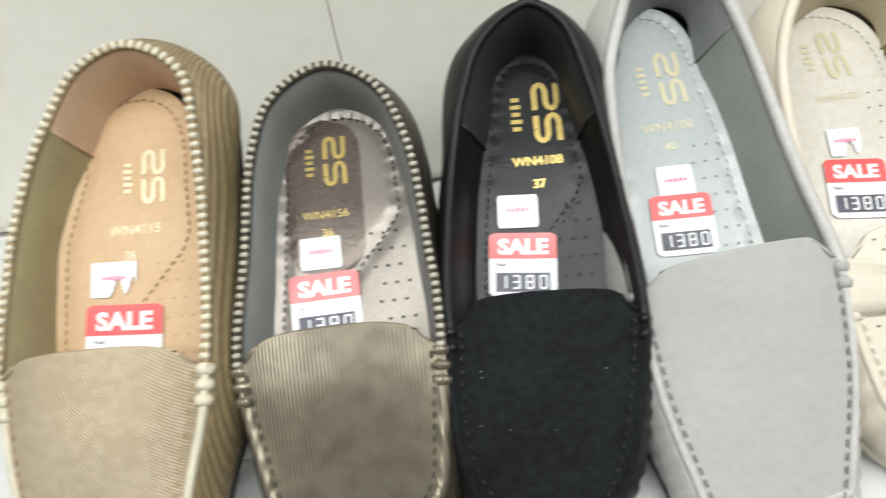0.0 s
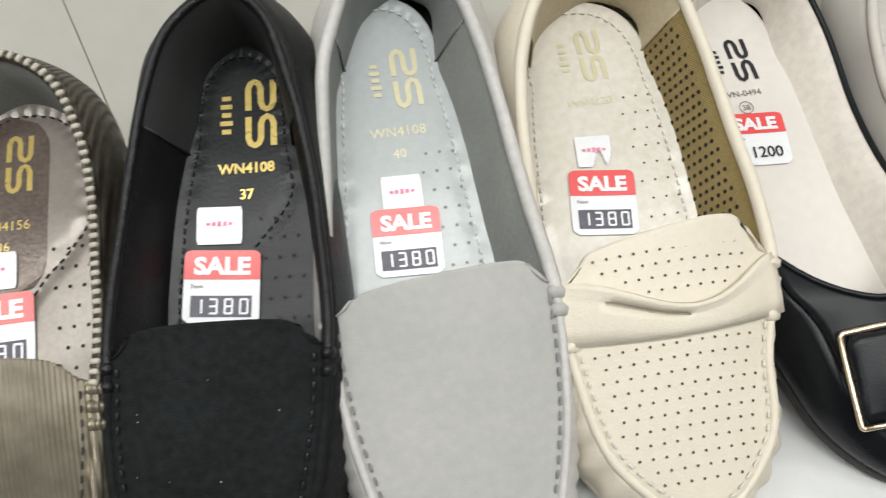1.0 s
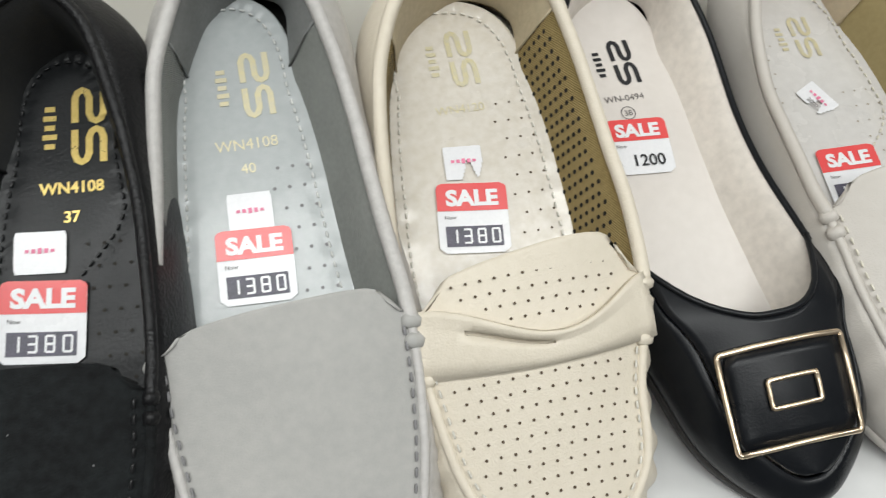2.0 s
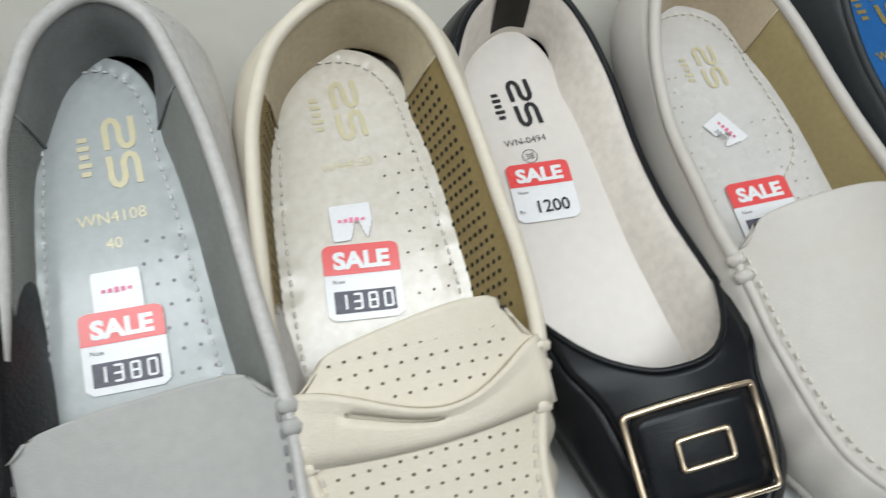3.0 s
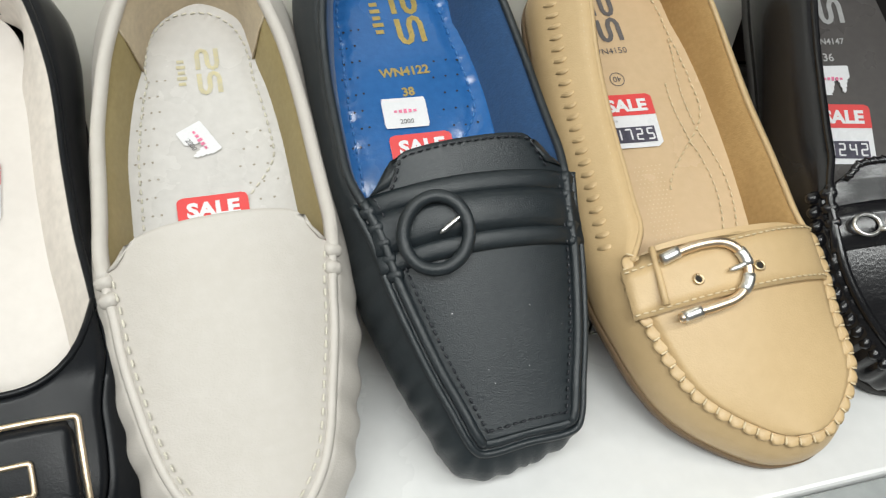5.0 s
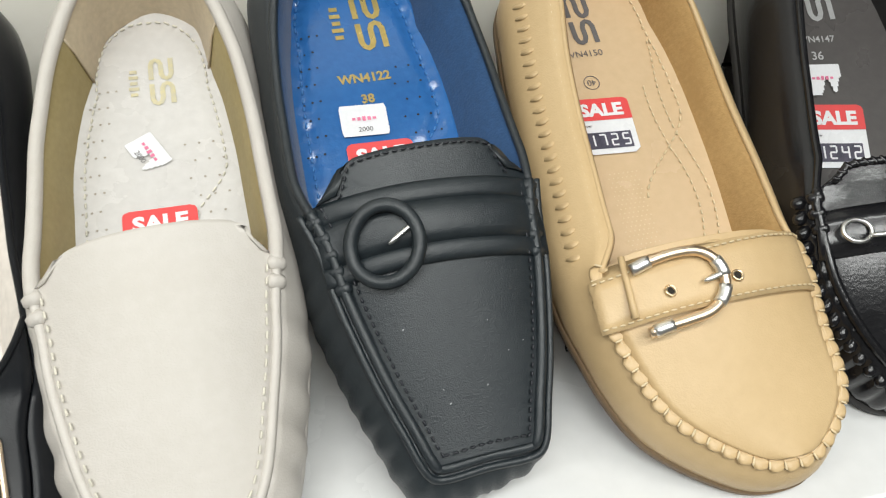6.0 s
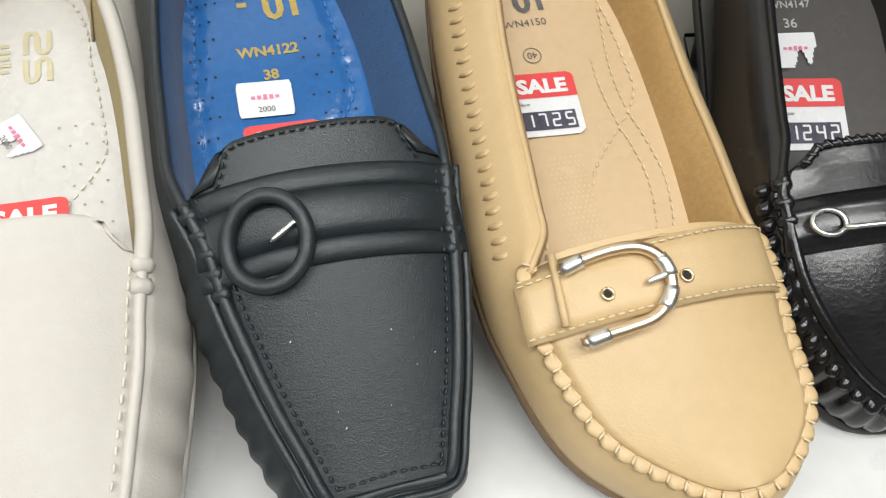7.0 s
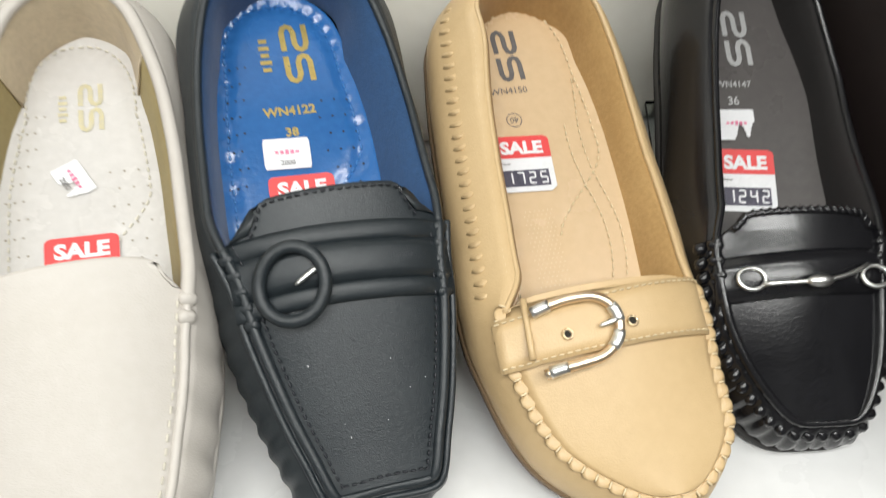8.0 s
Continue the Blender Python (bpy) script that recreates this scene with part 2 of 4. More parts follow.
def eased(v, length, values):
    """Values in millimetres at the stations along a shoe, softly blended, in metres at v."""
    t = np.linspace(-0.3, 1.3, 321)
    raw = np.interp(t, STATIONS, values)
    k = np.exp(-(np.linspace(-2, 2, 25)) ** 2)
    raw = np.convolve(np.pad(raw, 12, "edge"), k / k.sum(), "valid")
    return np.interp(v / length, t, raw) / 1000


class Form:
    """The measures of one shoe: x across, y from toe to heel, z up from the tread."""

    def __init__(self, length, half, toe=0.42, square=0.5, skew=0.0, heel=0.86, wing=0.36, h_toe=0.026, h_wing=0.046, h_heel=0.056,
                 inset=0.006, collar=0.005, insole=(0.014, 0.022), crown=0.010, waist=0.95, bulge=0.002, gaps=(0.006, 0.010), lean=0.0, shift=(0,) * 9, grow=(0,) * 9, roll=0.0, reach=0.0):
        self.gaps, self.groove, self.quilt = gaps, None, 0.0012
        self.L, self.W, self.wing = length, half, wing * length
        self.h_toe, self.h_wing, self.h_heel, self.ins, self.crown = h_toe, h_wing, h_heel, insole, crown
        q = square
        right = [(toe * (0.55 + 0.4 * q), 0.008 + 0.02 * (1 - q)), (0.62 + 0.2 * toe, 0.10), (0.9, 0.22), (1.0, 0.36), (waist, 0.58), (heel, 0.80), (heel * 0.72, 0.935)]
        ctrl = [(0.0, 0.0)] + [(-a, b) for a, b in right] + [(0.0, 1.0)] + right[::-1]
        ctrl = [((a + skew * (1 - b / 0.4) * (b < 0.4)) * half, b * length) for a, b in ctrl]
        self.out = spline_loop(ctrl, N)
        mid = eased(self.out[:, 1], length, shift)
        self.out[:, 0] = self.out[:, 0] * (1 + eased(self.out[:, 1], length, grow) / half) + mid
        self.out[:, 1] -= reach * np.clip(1 - self.out[:, 1] / 0.08, 0, 1) ** 2
        self.tip = -reach
        tang = np.roll(self.out, -1, 0) - np.roll(self.out, 1, 0)
        tang /= np.linalg.norm(tang, axis=1)[:, None]
        self.nrm = np.stack([-tang[:, 1], tang[:, 0]], 1)
        if ((self.out + self.nrm * 0.01)[:, 0].std() > self.out[:, 0].std()):
            self.nrm = -self.nrm
        v = self.out[:, 1]
        w = self.wing
        front = 1 - smooth01(w * 0.8, w * 1.15, v)
        self.inset = inset * front + collar * (1 - front)
        side = lean * smooth01(-0.1 * half, 0.6 * half, self.out[:, 0]) * (1 - smooth01(w * 0.95, w * 1.5, v))
        self.out = self.out + self.nrm * side[:, None]
        self.inset = self.inset - side
        self.inset = self.inset + roll * smooth01(0.0, 0.5 * half, mid - self.out[:, 0]) * smooth01(w * 0.9, w * 1.2, v) * (1 - smooth01(0.82 * length, length, v))
        self.top_h = self.seam(v)
        self.top = self.out + self.nrm * self.inset[:, None]
        self.bulge = bulge
        half_n = N // 2
        tl = self.top[:half_n + 1]
        tr = np.concatenate([self.top[:1], self.top[half_n:][::-1]])
        self.left = (np.maximum.accumulate(tl[:, 1]) + np.arange(len(tl)) * 1e-9, tl[:, 0])
        self.right = (np.maximum.accumulate(tr[:, 1]) + np.arange(len(tr)) * 1e-9, tr[:, 0])

    def seam(self, v):
        """The height of the upper's top line at v."""
        w = self.wing
        a = self.h_toe + (self.h_wing - self.h_toe) * np.clip(v / w, 0, 1) ** 0.9
        dip = self.h_wing - 0.004 * np.sin(np.pi * np.clip((v - w) / (self.L - w), 0, 1)) ** 1.0
        b = dip + (self.h_heel - self.h_wing) * smooth01(w + 0.35 * (self.L - w), self.L, v)
        return np.where(v < w, a, b)

    def sides(self, v):
        return float(np.interp(v, *self.left)), float(np.interp(v, *self.right))

    def floor_h(self, u, v, grooved=True):
        """The height of the insole."""
        t = v / self.L
        a, b = self.ins
        h = a + (b - a) * smooth01(0.25, 0.75, t)
        h = h + 0.0022 * (u / self.W) ** 2
        if self.groove is not None and not grooved:
            h += 0.5 * self.quilt
        elif self.groove is not None:
            far = ((self.groove - (u, v)) ** 2).sum(1)
            d = float(np.sqrt(far.min()))
            pinch = 0.75 + 0.25 * math.cos(2 * math.pi * float(np.argmin(far)) / 4.0)
            h += self.quilt * (1 - pinch * math.exp(-(d / 0.0034) ** 2)) - 0.5 * self.quilt
        return h

    def vamp_h(self, u, v):
        """The height of the apron's surface."""
        vv = min(v, self.wing)
        l, r = self.sides(max(vv, self.tip + 0.001))
        mid, hw = (l + r) / 2, max((r - l) / 2, 0.004)
        s = np.clip((u - mid) / hw, -1, 1)
        k = smooth01(self.tip, self.wing * 0.9, vv)
        dent = 0.0011 * noise.noise((u * 32 + self.L * 900, v * 26, 3.0)) * (1 - abs(s) ** 3) * k
        return dent + float(self.seam(np.array(vv))) + (0.002 + self.crown * k) * (1 - abs(s) ** 2.2) + 0.25 * max(v - self.wing, 0)


def add_sole(fm, shoe, mat, thick=0.007, grow=0.002, label=""):
    o = fm.out - fm.nrm * grow
    rings = []
    for g, h in ((-0.003, 0.0), (0.0, 0.0015), (0.0, thick - 0.001), (-0.002, thick)):
        q = o - fm.nrm * g
        rings += [(a, b, h + 0.6 * max(-b, 0)) for a, b in q]
    f = grid_faces(4, N, True)
    f += [tuple(range(N))[::-1], tuple(3 * N + k for k in range(N))]
    part("sole", rings, f, mat, shoe, label)


def add_upper(fm, shoe, mat, sole=0.006, pucker=0.0, pucker_len=0.008, label="", rows=9, name="upper"):
    verts = []
    v = fm.out[:, 1]
    arc = np.cumsum(np.linalg.norm(np.diff(np.vstack([fm.out, fm.out[:1]]), axis=0), axis=1))
    for i in range(rows):
        s = i / (rows - 1)
        b = fm.bulge * math.sin(math.pi * s) * (1 + 3.8 * smooth01(0.70 * fm.L, 0.92 * fm.L, v))
        off = fm.inset * s ** 2.2 - b
        if pucker:
            k = (1 - smooth01(fm.wing * 0.75, fm.wing, v)) * math.sin(math.pi * min(s * 1.05, 1)) ** 0.7
            off = off + pucker * k * (0.5 - 0.5 * np.cos(2 * np.pi * arc / pucker_len + 0.6 * np.sin(arc * 90)) - 0.5)
        q = fm.out + fm.nrm * off[:, None]
        low = sole + 0.6 * np.maximum(-v, 0)
        h = low + (fm.top_h - low) * s
        verts += [(a, c, e) for (a, c), e in zip(q, h)]
    return part(name, verts, grid_faces(rows, N, True), mat, shoe, label, thick=0.0012)


def add_lining(fm, shoe, mat, label=""):
    """The inner wall of the shoe, from the top line down to the insole."""
    verts = []
    for s, extra in ((0, 0.0012), (0.12, 0.003), (0.5, 0.0035), (1.0, 0.004)):
        reach = np.where(fm.top[:, 0] < 0, fm.gaps[0], fm.gaps[1]) * (1 - smooth01(0.8 * fm.L, fm.L, fm.top[:, 1]))
        q = fm.top + fm.nrm * (extra + np.maximum(reach - 0.002, 0) * s)[:, None]
        low = np.array([fm.floor_h(a, b) for a, b in q]) - 0.0012
        h = (fm.top_h - 0.0006) * (1 - s) + low * s
        verts += [(a, c, e) for (a, c), e in zip(q, h)]
    return part("lining", verts, grid_faces(4, N, True), mat, shoe, label)


def insole_sides(fm, v, gap):
    l, r = fm.sides(v)
    return l + fm.gaps[0] + gap, r - fm.gaps[1] - gap


def insole_half(fm, v, gap=0.0, back=0.009):
    """Middle and half-width of the insole at v, with a round heel."""
    v1 = fm.L - back
    vc = v1 - 0.040
    l, r = insole_sides(fm, min(v, vc), gap)
    hw = (r - l) / 2
    if v > vc:
        hw *= max(1 - ((v - vc) / (v1 - vc)) ** 2.6, 0.0) ** (1 / 2.2) + 0.01
    return (l + r) / 2, hw


def add_insole(fm, shoe, mat, gap=0.0, back=0.009, label=""):
    verts, rows, cols = [], 100, 41
    v0, v1 = 0.02, fm.L - back
    for i in range(rows):
        t = i / (rows - 1)
        v = v0 + (v1 - v0) * (1 - (1 - t) ** 2)
        m, hw = insole_half(fm, v, gap, back)
        for j in range(cols):
            u = m + hw * (2 * j / (cols - 1) - 1)
            verts.append((u, v, fm.floor_h(u, v)))
    return part("insole", verts, grid_faces(rows, cols), mat, shoe, label, thick=0.003)


def add_apron(fm, shoe, mat, tongue=0.012, curve=0.35, taper=0.16, label="", lean=0.0, wave=0.0, name="apron"):
    """The plug over the toes, from the toe seam to the throat's edge."""
    verts, cols = [], 25
    rows_a, rows_b = 26, 9
    v_toe = fm.top[0, 1]
    for i in range(rows_a + rows_b):
        if i < rows_a:
            v = v_toe + 0.0004 + (fm.wing - v_toe) * (i / (rows_a - 1)) ** 1.7
            l, r = fm.sides(v)
            for j in range(cols):
                u = l + (r - l) * j / (cols - 1)
                verts.append((u, v, fm.vamp_h(u, v)))
        else:
            t = (i - rows_a + 1) / rows_b
            l, r = fm.sides(fm.wing)
            m, hw = (l + r) / 2, (r - l) / 2
            for j in range(cols):
                s = 2 * j / (cols - 1) - 1
                k = 1 - taper * t ** 2
                u = m + hw * s * k
                v = fm.wing + tongue * t * (1 - curve * abs(s) ** 4) + lean * s * t * tongue
                edge = smooth01(0.8, 1.0, abs(s))
                v = v - (v - fm.wing) * edge * 0.8
                h = fm.vamp_h(u, v) + wave * math.sin(s * 2.6 + 0.5) * t
                verts.append((u, v, h))
    fm.throat = verts[-cols:]
    return part(name, verts, grid_faces(rows_a + rows_b, cols), mat, shoe, label, thick=0.0016)


def loop_points(fm, front, lift=0.0, shift=0.0):
    """The top line round the front (toe seam) or the rear (collar)."""
    v = fm.out[:, 1]
    half_n = N // 2
    if front:
        idx = [i for i in range(-half_n, half_n) if v[i] < fm.wing]
    else:
        idx = [i for i in range(N) if v[i] >= fm.wing - 0.002]
    q = fm.top + fm.nrm * shift
    return [(q[i][0], q[i][1], fm.top_h[i] + lift) for i in idx]


def resample(points, step):
    p = np.array(points)
    d = np.concatenate([[0], np.cumsum(np.linalg.norm(np.diff(p, axis=0), axis=1))])
    t = np.arange(step / 2, d[-1], step)
    q = np.stack([np.interp(t, d, p[:, k]) for k in range(3)], 1)
    g = np.stack([np.interp(t + 0.0005, d, p[:, k]) for k in range(3)], 1) - q
    g /= np.maximum(np.linalg.norm(g, axis=1), 1e-9)[:, None]
    return q, g


def add_cord(fm, shoe, mat, front, radius, name, label="", lift=0.0, shift=0.0, v_min=0.0):
    v, f = tube([q for q in loop_points(fm, front, lift, shift) if q[1] > v_min], radius)
    return part(name, v, f, mat, shoe, label)


def add_stitches(points, shoe, mat, step, length, radius, name="stitching", label="", across=False, parent_lift=0.0005, slant=0.0):
    q, g = resample(points, step)
    bits = []
    for a, d in zip(q, g):
        side = np.array([d[1], -d[0], 0.0])
        k = side + d * slant if across else d + side * slant
        k = k / np.linalg.norm(k) * length / 2
        c = a + np.array([0, 0, parent_lift])
        bits.append(capsule(c - k, c + k, radius))
    v, f = merge(bits)
    return tagged(part(name, v, f, mat, shoe, label), kind="stuff")


def seam_inside(fm, inside, lift=0.0008):
    """A line on the apron, a little inside the toe seam."""
    out = []
    for a, b, c in resample(loop_points(fm, True, 0, inside), 0.002)[0]:
        out.append((a, b, fm.vamp_h(a, b) + lift))
    return out


def add_knots(fm, shoe, mat, count=3, size=0.0045, step=0.0062, start=0.002):
    for side in (0, 1):
        for k in range(count):
            v = fm.wing - start - k * step
            u = fm.sides(v)[side]
            s = -1 if side == 0 else 1
            h = float(fm.seam(np.array(v)))
            vv, f = capsule((u - s * size * 0.75, v, h + 0.0022), (u + s * size * 0.85, v, h - 0.0018), step * 0.46, (0, 1, 0), 1.0)
            part("lacing_knot", vv, f, mat, shoe)


def lay(fm, shoe, flat, at, turn, mat, name, label="", lift=0.0004, on="insole", scale=1.0, smooth=False):
    """A flat figure laid on the insole or the apron: centre at (u, v), turned by degrees."""
    vs, fs = flat
    c, s = math.cos(radians(turn)), math.sin(radians(turn))
    out = []
    for x, y in vs:
        u, v = at[0] + scale * (x * c - y * s), at[1] + scale * (x * s + y * c)
        h = fm.floor_h(u, v, on == "insole") if on != "apron" else fm.vamp_h(u, v)
        out.append((u, v, h + lift))
    return part(name, out, fs, mat, shoe, label, smooth)


def sheet(w, h, r=0.0, nx=8, ny=8):
    """A flat rounded rectangle as a small grid, so that it follows a curved ground."""
    vs = []
    for j in range(ny + 1):
        y = h * (j / ny - 0.5)
        e = max(abs(y) - (h / 2 - r), 0)
        cut = r - math.sqrt(max(r * r - e * e, 0)) if r else 0
        for i in range(nx + 1):
            vs.append(((w - 2 * cut) * (i / nx - 0.5), y))
    return vs, grid_faces(ny + 1, nx + 1)


def add_mark(fm, shoe, mat, at, size=1.0, turn=0):
    """The maker's mark: two bent bands and a row of short bars beside them."""
    hook = [(-4.2, 1.0), (-4.2, 7.8), (-3.4, 9.5), (-2.1, 10.1), (-0.8, 9.5), (0, 7.8), (0, 3.4), (0.8, 1.7), (2.1, 1.1), (3.4, 1.7), (4.2, 3.4), (4.2, 10.4)]
    a = [(0.001 * size * x, 0.00115 * size * y) for x, y in hook]
    b = [(x, -y) for x, y in a]
    bits = [stroke2d(a, 0.0021 * size), stroke2d(b, 0.0021 * size)]
    v, f = merge(bits)
    lay(fm, shoe, (v, f), at, turn + 0, mat, "printed_mark")
    for k in range(5):
        w = (0.0030, 0.0038, 0.0030, 0.0042, 0.0030)[k] * size
        y = (2 - k) * 0.0030 * size
        lay(fm, shoe, sheet(w, 0.0017 * size, 0, 1, 1), (at[0] - 0.0115 * size, at[1] + y), turn, mat, "printed_bar")


def add_words(fm, shoe, mat, text, at, height, turn=0, squeeze=1.0, name="printed_code", bold=0.0, lift=0.0004):
    return lay(fm, shoe, letters(text, height, squeeze, bold), at, turn, mat, name, lift=lift)


SEGMENTS = {"0": "abcdef", "1": "bc", "2": "abged", "3": "abgcd", "4": "fgbc", "5": "afgcd", "7": "abc", "8": "abcdefg"}


def digit_bars(ch, h):
    """One figure of a price, built of straight bars."""
    w, t = 0.52 * h, 0.15 * h
    ends = {"a": ((-1, 1), (1, 1)), "b": ((1, 1), (1, 0)), "c": ((1, 0), (1, -1)), "d": ((-1, -1), (1, -1)), "e": ((-1, -1), (-1, 0)), "f": ((-1, 0), (-1, 1)), "g": ((-1, 0), (1, 0))}
    bits = []
    for k in SEGMENTS[ch]:
        (x0, y0), (x1, y1) = ends[k]
        bits.append(stroke2d([(x0 * w / 2, y0 * h / 2), (x1 * w / 2, y1 * h / 2)], t))
    return merge(bits)


def add_sale(fm, shoe, at, turn, price, style="boxed", w=0.0295, h=0.0295, faded=False):
    """A price sticker: red band with the word in white, price below."""
    c, s = math.cos(radians(turn)), math.sin(radians(turn))

    def place(x, y):
        return at[0] + x * c - y * s, at[1] + x * s + y * c
    tag = lay(fm, shoe, sheet(w, h, 0.0028, 10, 14), at, turn, M_PAPER, "price_sticker", "white sale price sticker with red band", 0.0012, "paper")
    band_h = h * 0.42
    vs, fs = sheet(w, h, 0.0028, 10, 40)
    keep = [q for q in fs if all(vs[i][1] > h / 2 - band_h for i in q)]
    band = lay(fm, tag, (vs, keep), at, turn, M_RED, "red_band", lift=0.0015, on="paper")
    lay(fm, tag, letters("SALE", 0.245 * w, 1.12, 0.045), place(0, h / 2 - band_h / 2 - 0.0002), turn, M_PAPER, "sale_word", lift=0.0018, on="paper")
    lay(fm, tag, letters("Now", 0.0017), place(-w * 0.32, h / 2 - band_h - 0.0022), turn, M_INK_SOFT, "now_word", lift=0.0016, on="paper")
    py = -h / 2 + h * 0.235
    if style == "boxed":
        lay(fm, tag, sheet(w * 0.80, h * 0.29, 0, 6, 4), place(0.0, py), turn, M_LCD, "digit_box", lift=0.0015, on="paper")
        n = len(price)
        for i, ch in enumerate(price):
            lay(fm, tag, digit_bars(ch, h * 0.19), place(w * 0.80 * ((i + 0.5) / n - 0.5), py), turn, M_PAPER, "price_digit", lift=0.0018, on="paper")
    else:
        lay(fm, tag, letters(price, h * 0.21, 1.0, 0.012), place(w * 0.08, py), turn, M_INK, "price_digits", lift=0.0018, on="paper")
        lay(fm, tag, letters("Rs.", h * 0.06), place(-w * 0.40, py - h * 0.06), turn, M_INK_SOFT, "currency_word", lift=0.0018, on="paper")
    return tag


def add_label(fm, shoe, at, turn=0, w=0.0175, h=0.0125, figure="", torn=False):
    """A small white maker's label with a pink bar of lettering."""
    n = 26 if torn else 8
    vs, fs = sheet(w, h, 0.0006, n, n)
    if torn:
        fs = [q for q in fs if not (vs[q[0]][1] < -h * 0.2 + 0.004 * math.sin(vs[q[0]][0] * 900) and vs[q[0]][0] > -w * 0.1)]
    tag = lay(fm, shoe, (vs, fs), at, turn, M_PAPER, "maker_label", "small white paper label", 0.0012, "paper")
    c, s = math.cos(radians(turn)), math.sin(radians(turn))
    for k in range(5):
        d = (k - 2) * 0.0023
        lay(fm, tag, sheet(0.0015, (0.0012, 0.0016, 0.0022, 0.0018, 0.0012)[k], 0, 1, 1), (at[0] + d * c - 0.0006 * s, at[1] + d * s + 0.0006 * c), turn, M_PINK, "pink_bar", lift=0.0016, on="paper")
    if figure:
        q = (at[0] - s * -h * 0.3, at[1] + c * -h * 0.3)
        lay(fm, tag, letters(figure, 0.0023), q, turn, M_INK_SOFT, "printed_figure", lift=0.0016, on="paper")
    return tag


def add_dots(fm, shoe, mat, spots, radius=0.0006, on="insole", name="hole_pattern", lift=0.0003):
    """Small punched holes."""
    bits = []
    for u, v in spots:
        h = (fm.floor_h(u, v) if on == "insole" else fm.vamp_h(u, v)) + lift
        ring = [(u + radius * math.cos(g), v + radius * math.sin(g), h) for g in np.linspace(0, 2 * math.pi, 7)[:-1]]
        bits.append((ring, [tuple(range(6))]))
    v, f = merge(bits)
    return tagged(part(name, v, f, mat, shoe, smooth=False), kind="stuff")


def insole_spots(fm, v0, v1, right=True, step=0.0085):
    out = []
    for i, v in enumerate(np.arange(v0, v1, step)):
        l, r = insole_sides(fm, v, 0.001)
        for k in range(3):
            off = 0.006 + 0.006 * k + (0.003 if i % 2 else 0)
            out.append((r - off, v) if right else (l + off * 0.6, v))
    return out


def stitch_line(fm, v0, inside=0.006, waist=True):
    """The line round the heel pad, which crosses over below the size."""
    v1 = fm.L - 0.009 - inside
    left, right = [], []
    for t in np.linspace(0, 1, 60):
        v = v0 + (v1 - v0) * (1 - (1 - t) ** 2)
        m, hw = insole_half(fm, v, inside, 0.009 + inside)
        left.append((m - hw, v))
        if waist and v < v0 + 0.03:
            continue
        right.append((m + hw - (0.030 * (1 - smooth01(v0 + 0.03, v0 + 0.075, v)) if waist else 0), v))
    return np.array(left + right[::-1])


def add_insole_stitch(fm, shoe, mat):
    add_stitches([(u, v, fm.floor_h(u, v) + 0.0003) for u, v in fm.groove], shoe, mat, 0.0042, 0.0026, 0.0005, "insole_stitching")


def wall_point(fm, i, s, out=0.0):
    """A point on the outside of the upper, at the share s of its height."""
    v = fm.out[i, 1]
    b = fm.bulge * math.sin(math.pi * s) * (1 + 3.8 * smooth01(0.70 * fm.L, 0.92 * fm.L, v))
    q = fm.out[i] + fm.nrm[i] * (fm.inset[i] * s ** 2.2 - b - out)
    return q[0], q[1], 0.006 + (fm.top_h[i] - 0.006) * s


def lining_point(fm, i, s, out=0.0):
    """A point on the lining, at the share s of the way down."""
    reach = (fm.gaps[0] if fm.top[i, 0] < 0 else fm.gaps[1]) * (1 - smooth01(0.8 * fm.L, fm.L, fm.top[i, 1]))
    q = fm.top[i] + fm.nrm[i] * (np.interp(s, (0, 0.12, 0.5, 1), (0.0012, 0.003, 0.0035, 0.004)) + max(reach - 0.002, 0) * s + out)
    low = fm.floor_h(*q) - 0.0012
    return q[0], q[1], (fm.top_h[i] - 0.0006) * (1 - s) + low * s


def add_heel_grip(fm, shoe, mat, span=0.17):
    """The patch of lining round the inside of the heel."""
    k = int(N * span / 2)
    idx = range(N // 2 - k, N // 2 + k + 1)
    verts = [lining_point(fm, i, s, 0.0006) for s in (0.0, 0.15, 0.5, 0.96) for i in idx]
    part("heel_grip", verts, grid_faces(4, 2 * k + 1), mat, shoe)
    for i in (idx[0], idx[-1]):
        part("grip_seam", *tube([lining_point(fm, i, s, 0.0008) for s in (0.03, 0.3, 0.6, 0.95)], 0.0006, 6), mat, shoe)


def add_lint(fm, shoe, count, seed):
    """White specks of lint on a dark vamp."""
    rnd = random.Random(seed)
    bits = []
    for _ in range(count):
        v = rnd.uniform(0.03, fm.wing)
        l, r = fm.sides(v)
        u = rnd.uniform(l * 0.8, r * 0.8)
        h, a, k = fm.vamp_h(u, v) + 0.0005, rnd.uniform(0, 3.1), rnd.uniform(0.0001, 0.0004)
        bits.append(capsule((u - k * math.cos(a), v - k * math.sin(a), h), (u + k * math.cos(a), v + k * math.sin(a), h), 0.00013))
    v, f = merge(bits)
    tagged(part("lint", v, f, M_PAPER, shoe), kind="stuff")


def add_heel_tab(fm, shoe, mat):
    """The counter patch at the back of the heel with its raw dark top edge."""
    idx = [i for i in range(N) if fm.out[i, 1] > fm.L * 0.86]
    pts = []
    for i in idx:
        a, b, c = wall_point(fm, i, 0.80 + 0.012 * math.sin(i * 0.7) * math.sin(i * 0.23), 0.0002)
        pts.append((a, b, c))
    rough = [0.0008 + 0.0004 * math.sin(3.1 * i) * math.sin(1.7 * i) for i in range(len(pts))]
    v, f = tube(pts, rough, 6)
    part("heel_tab_edge", v, f, mat, shoe, "raw dark edge of the heel patch")


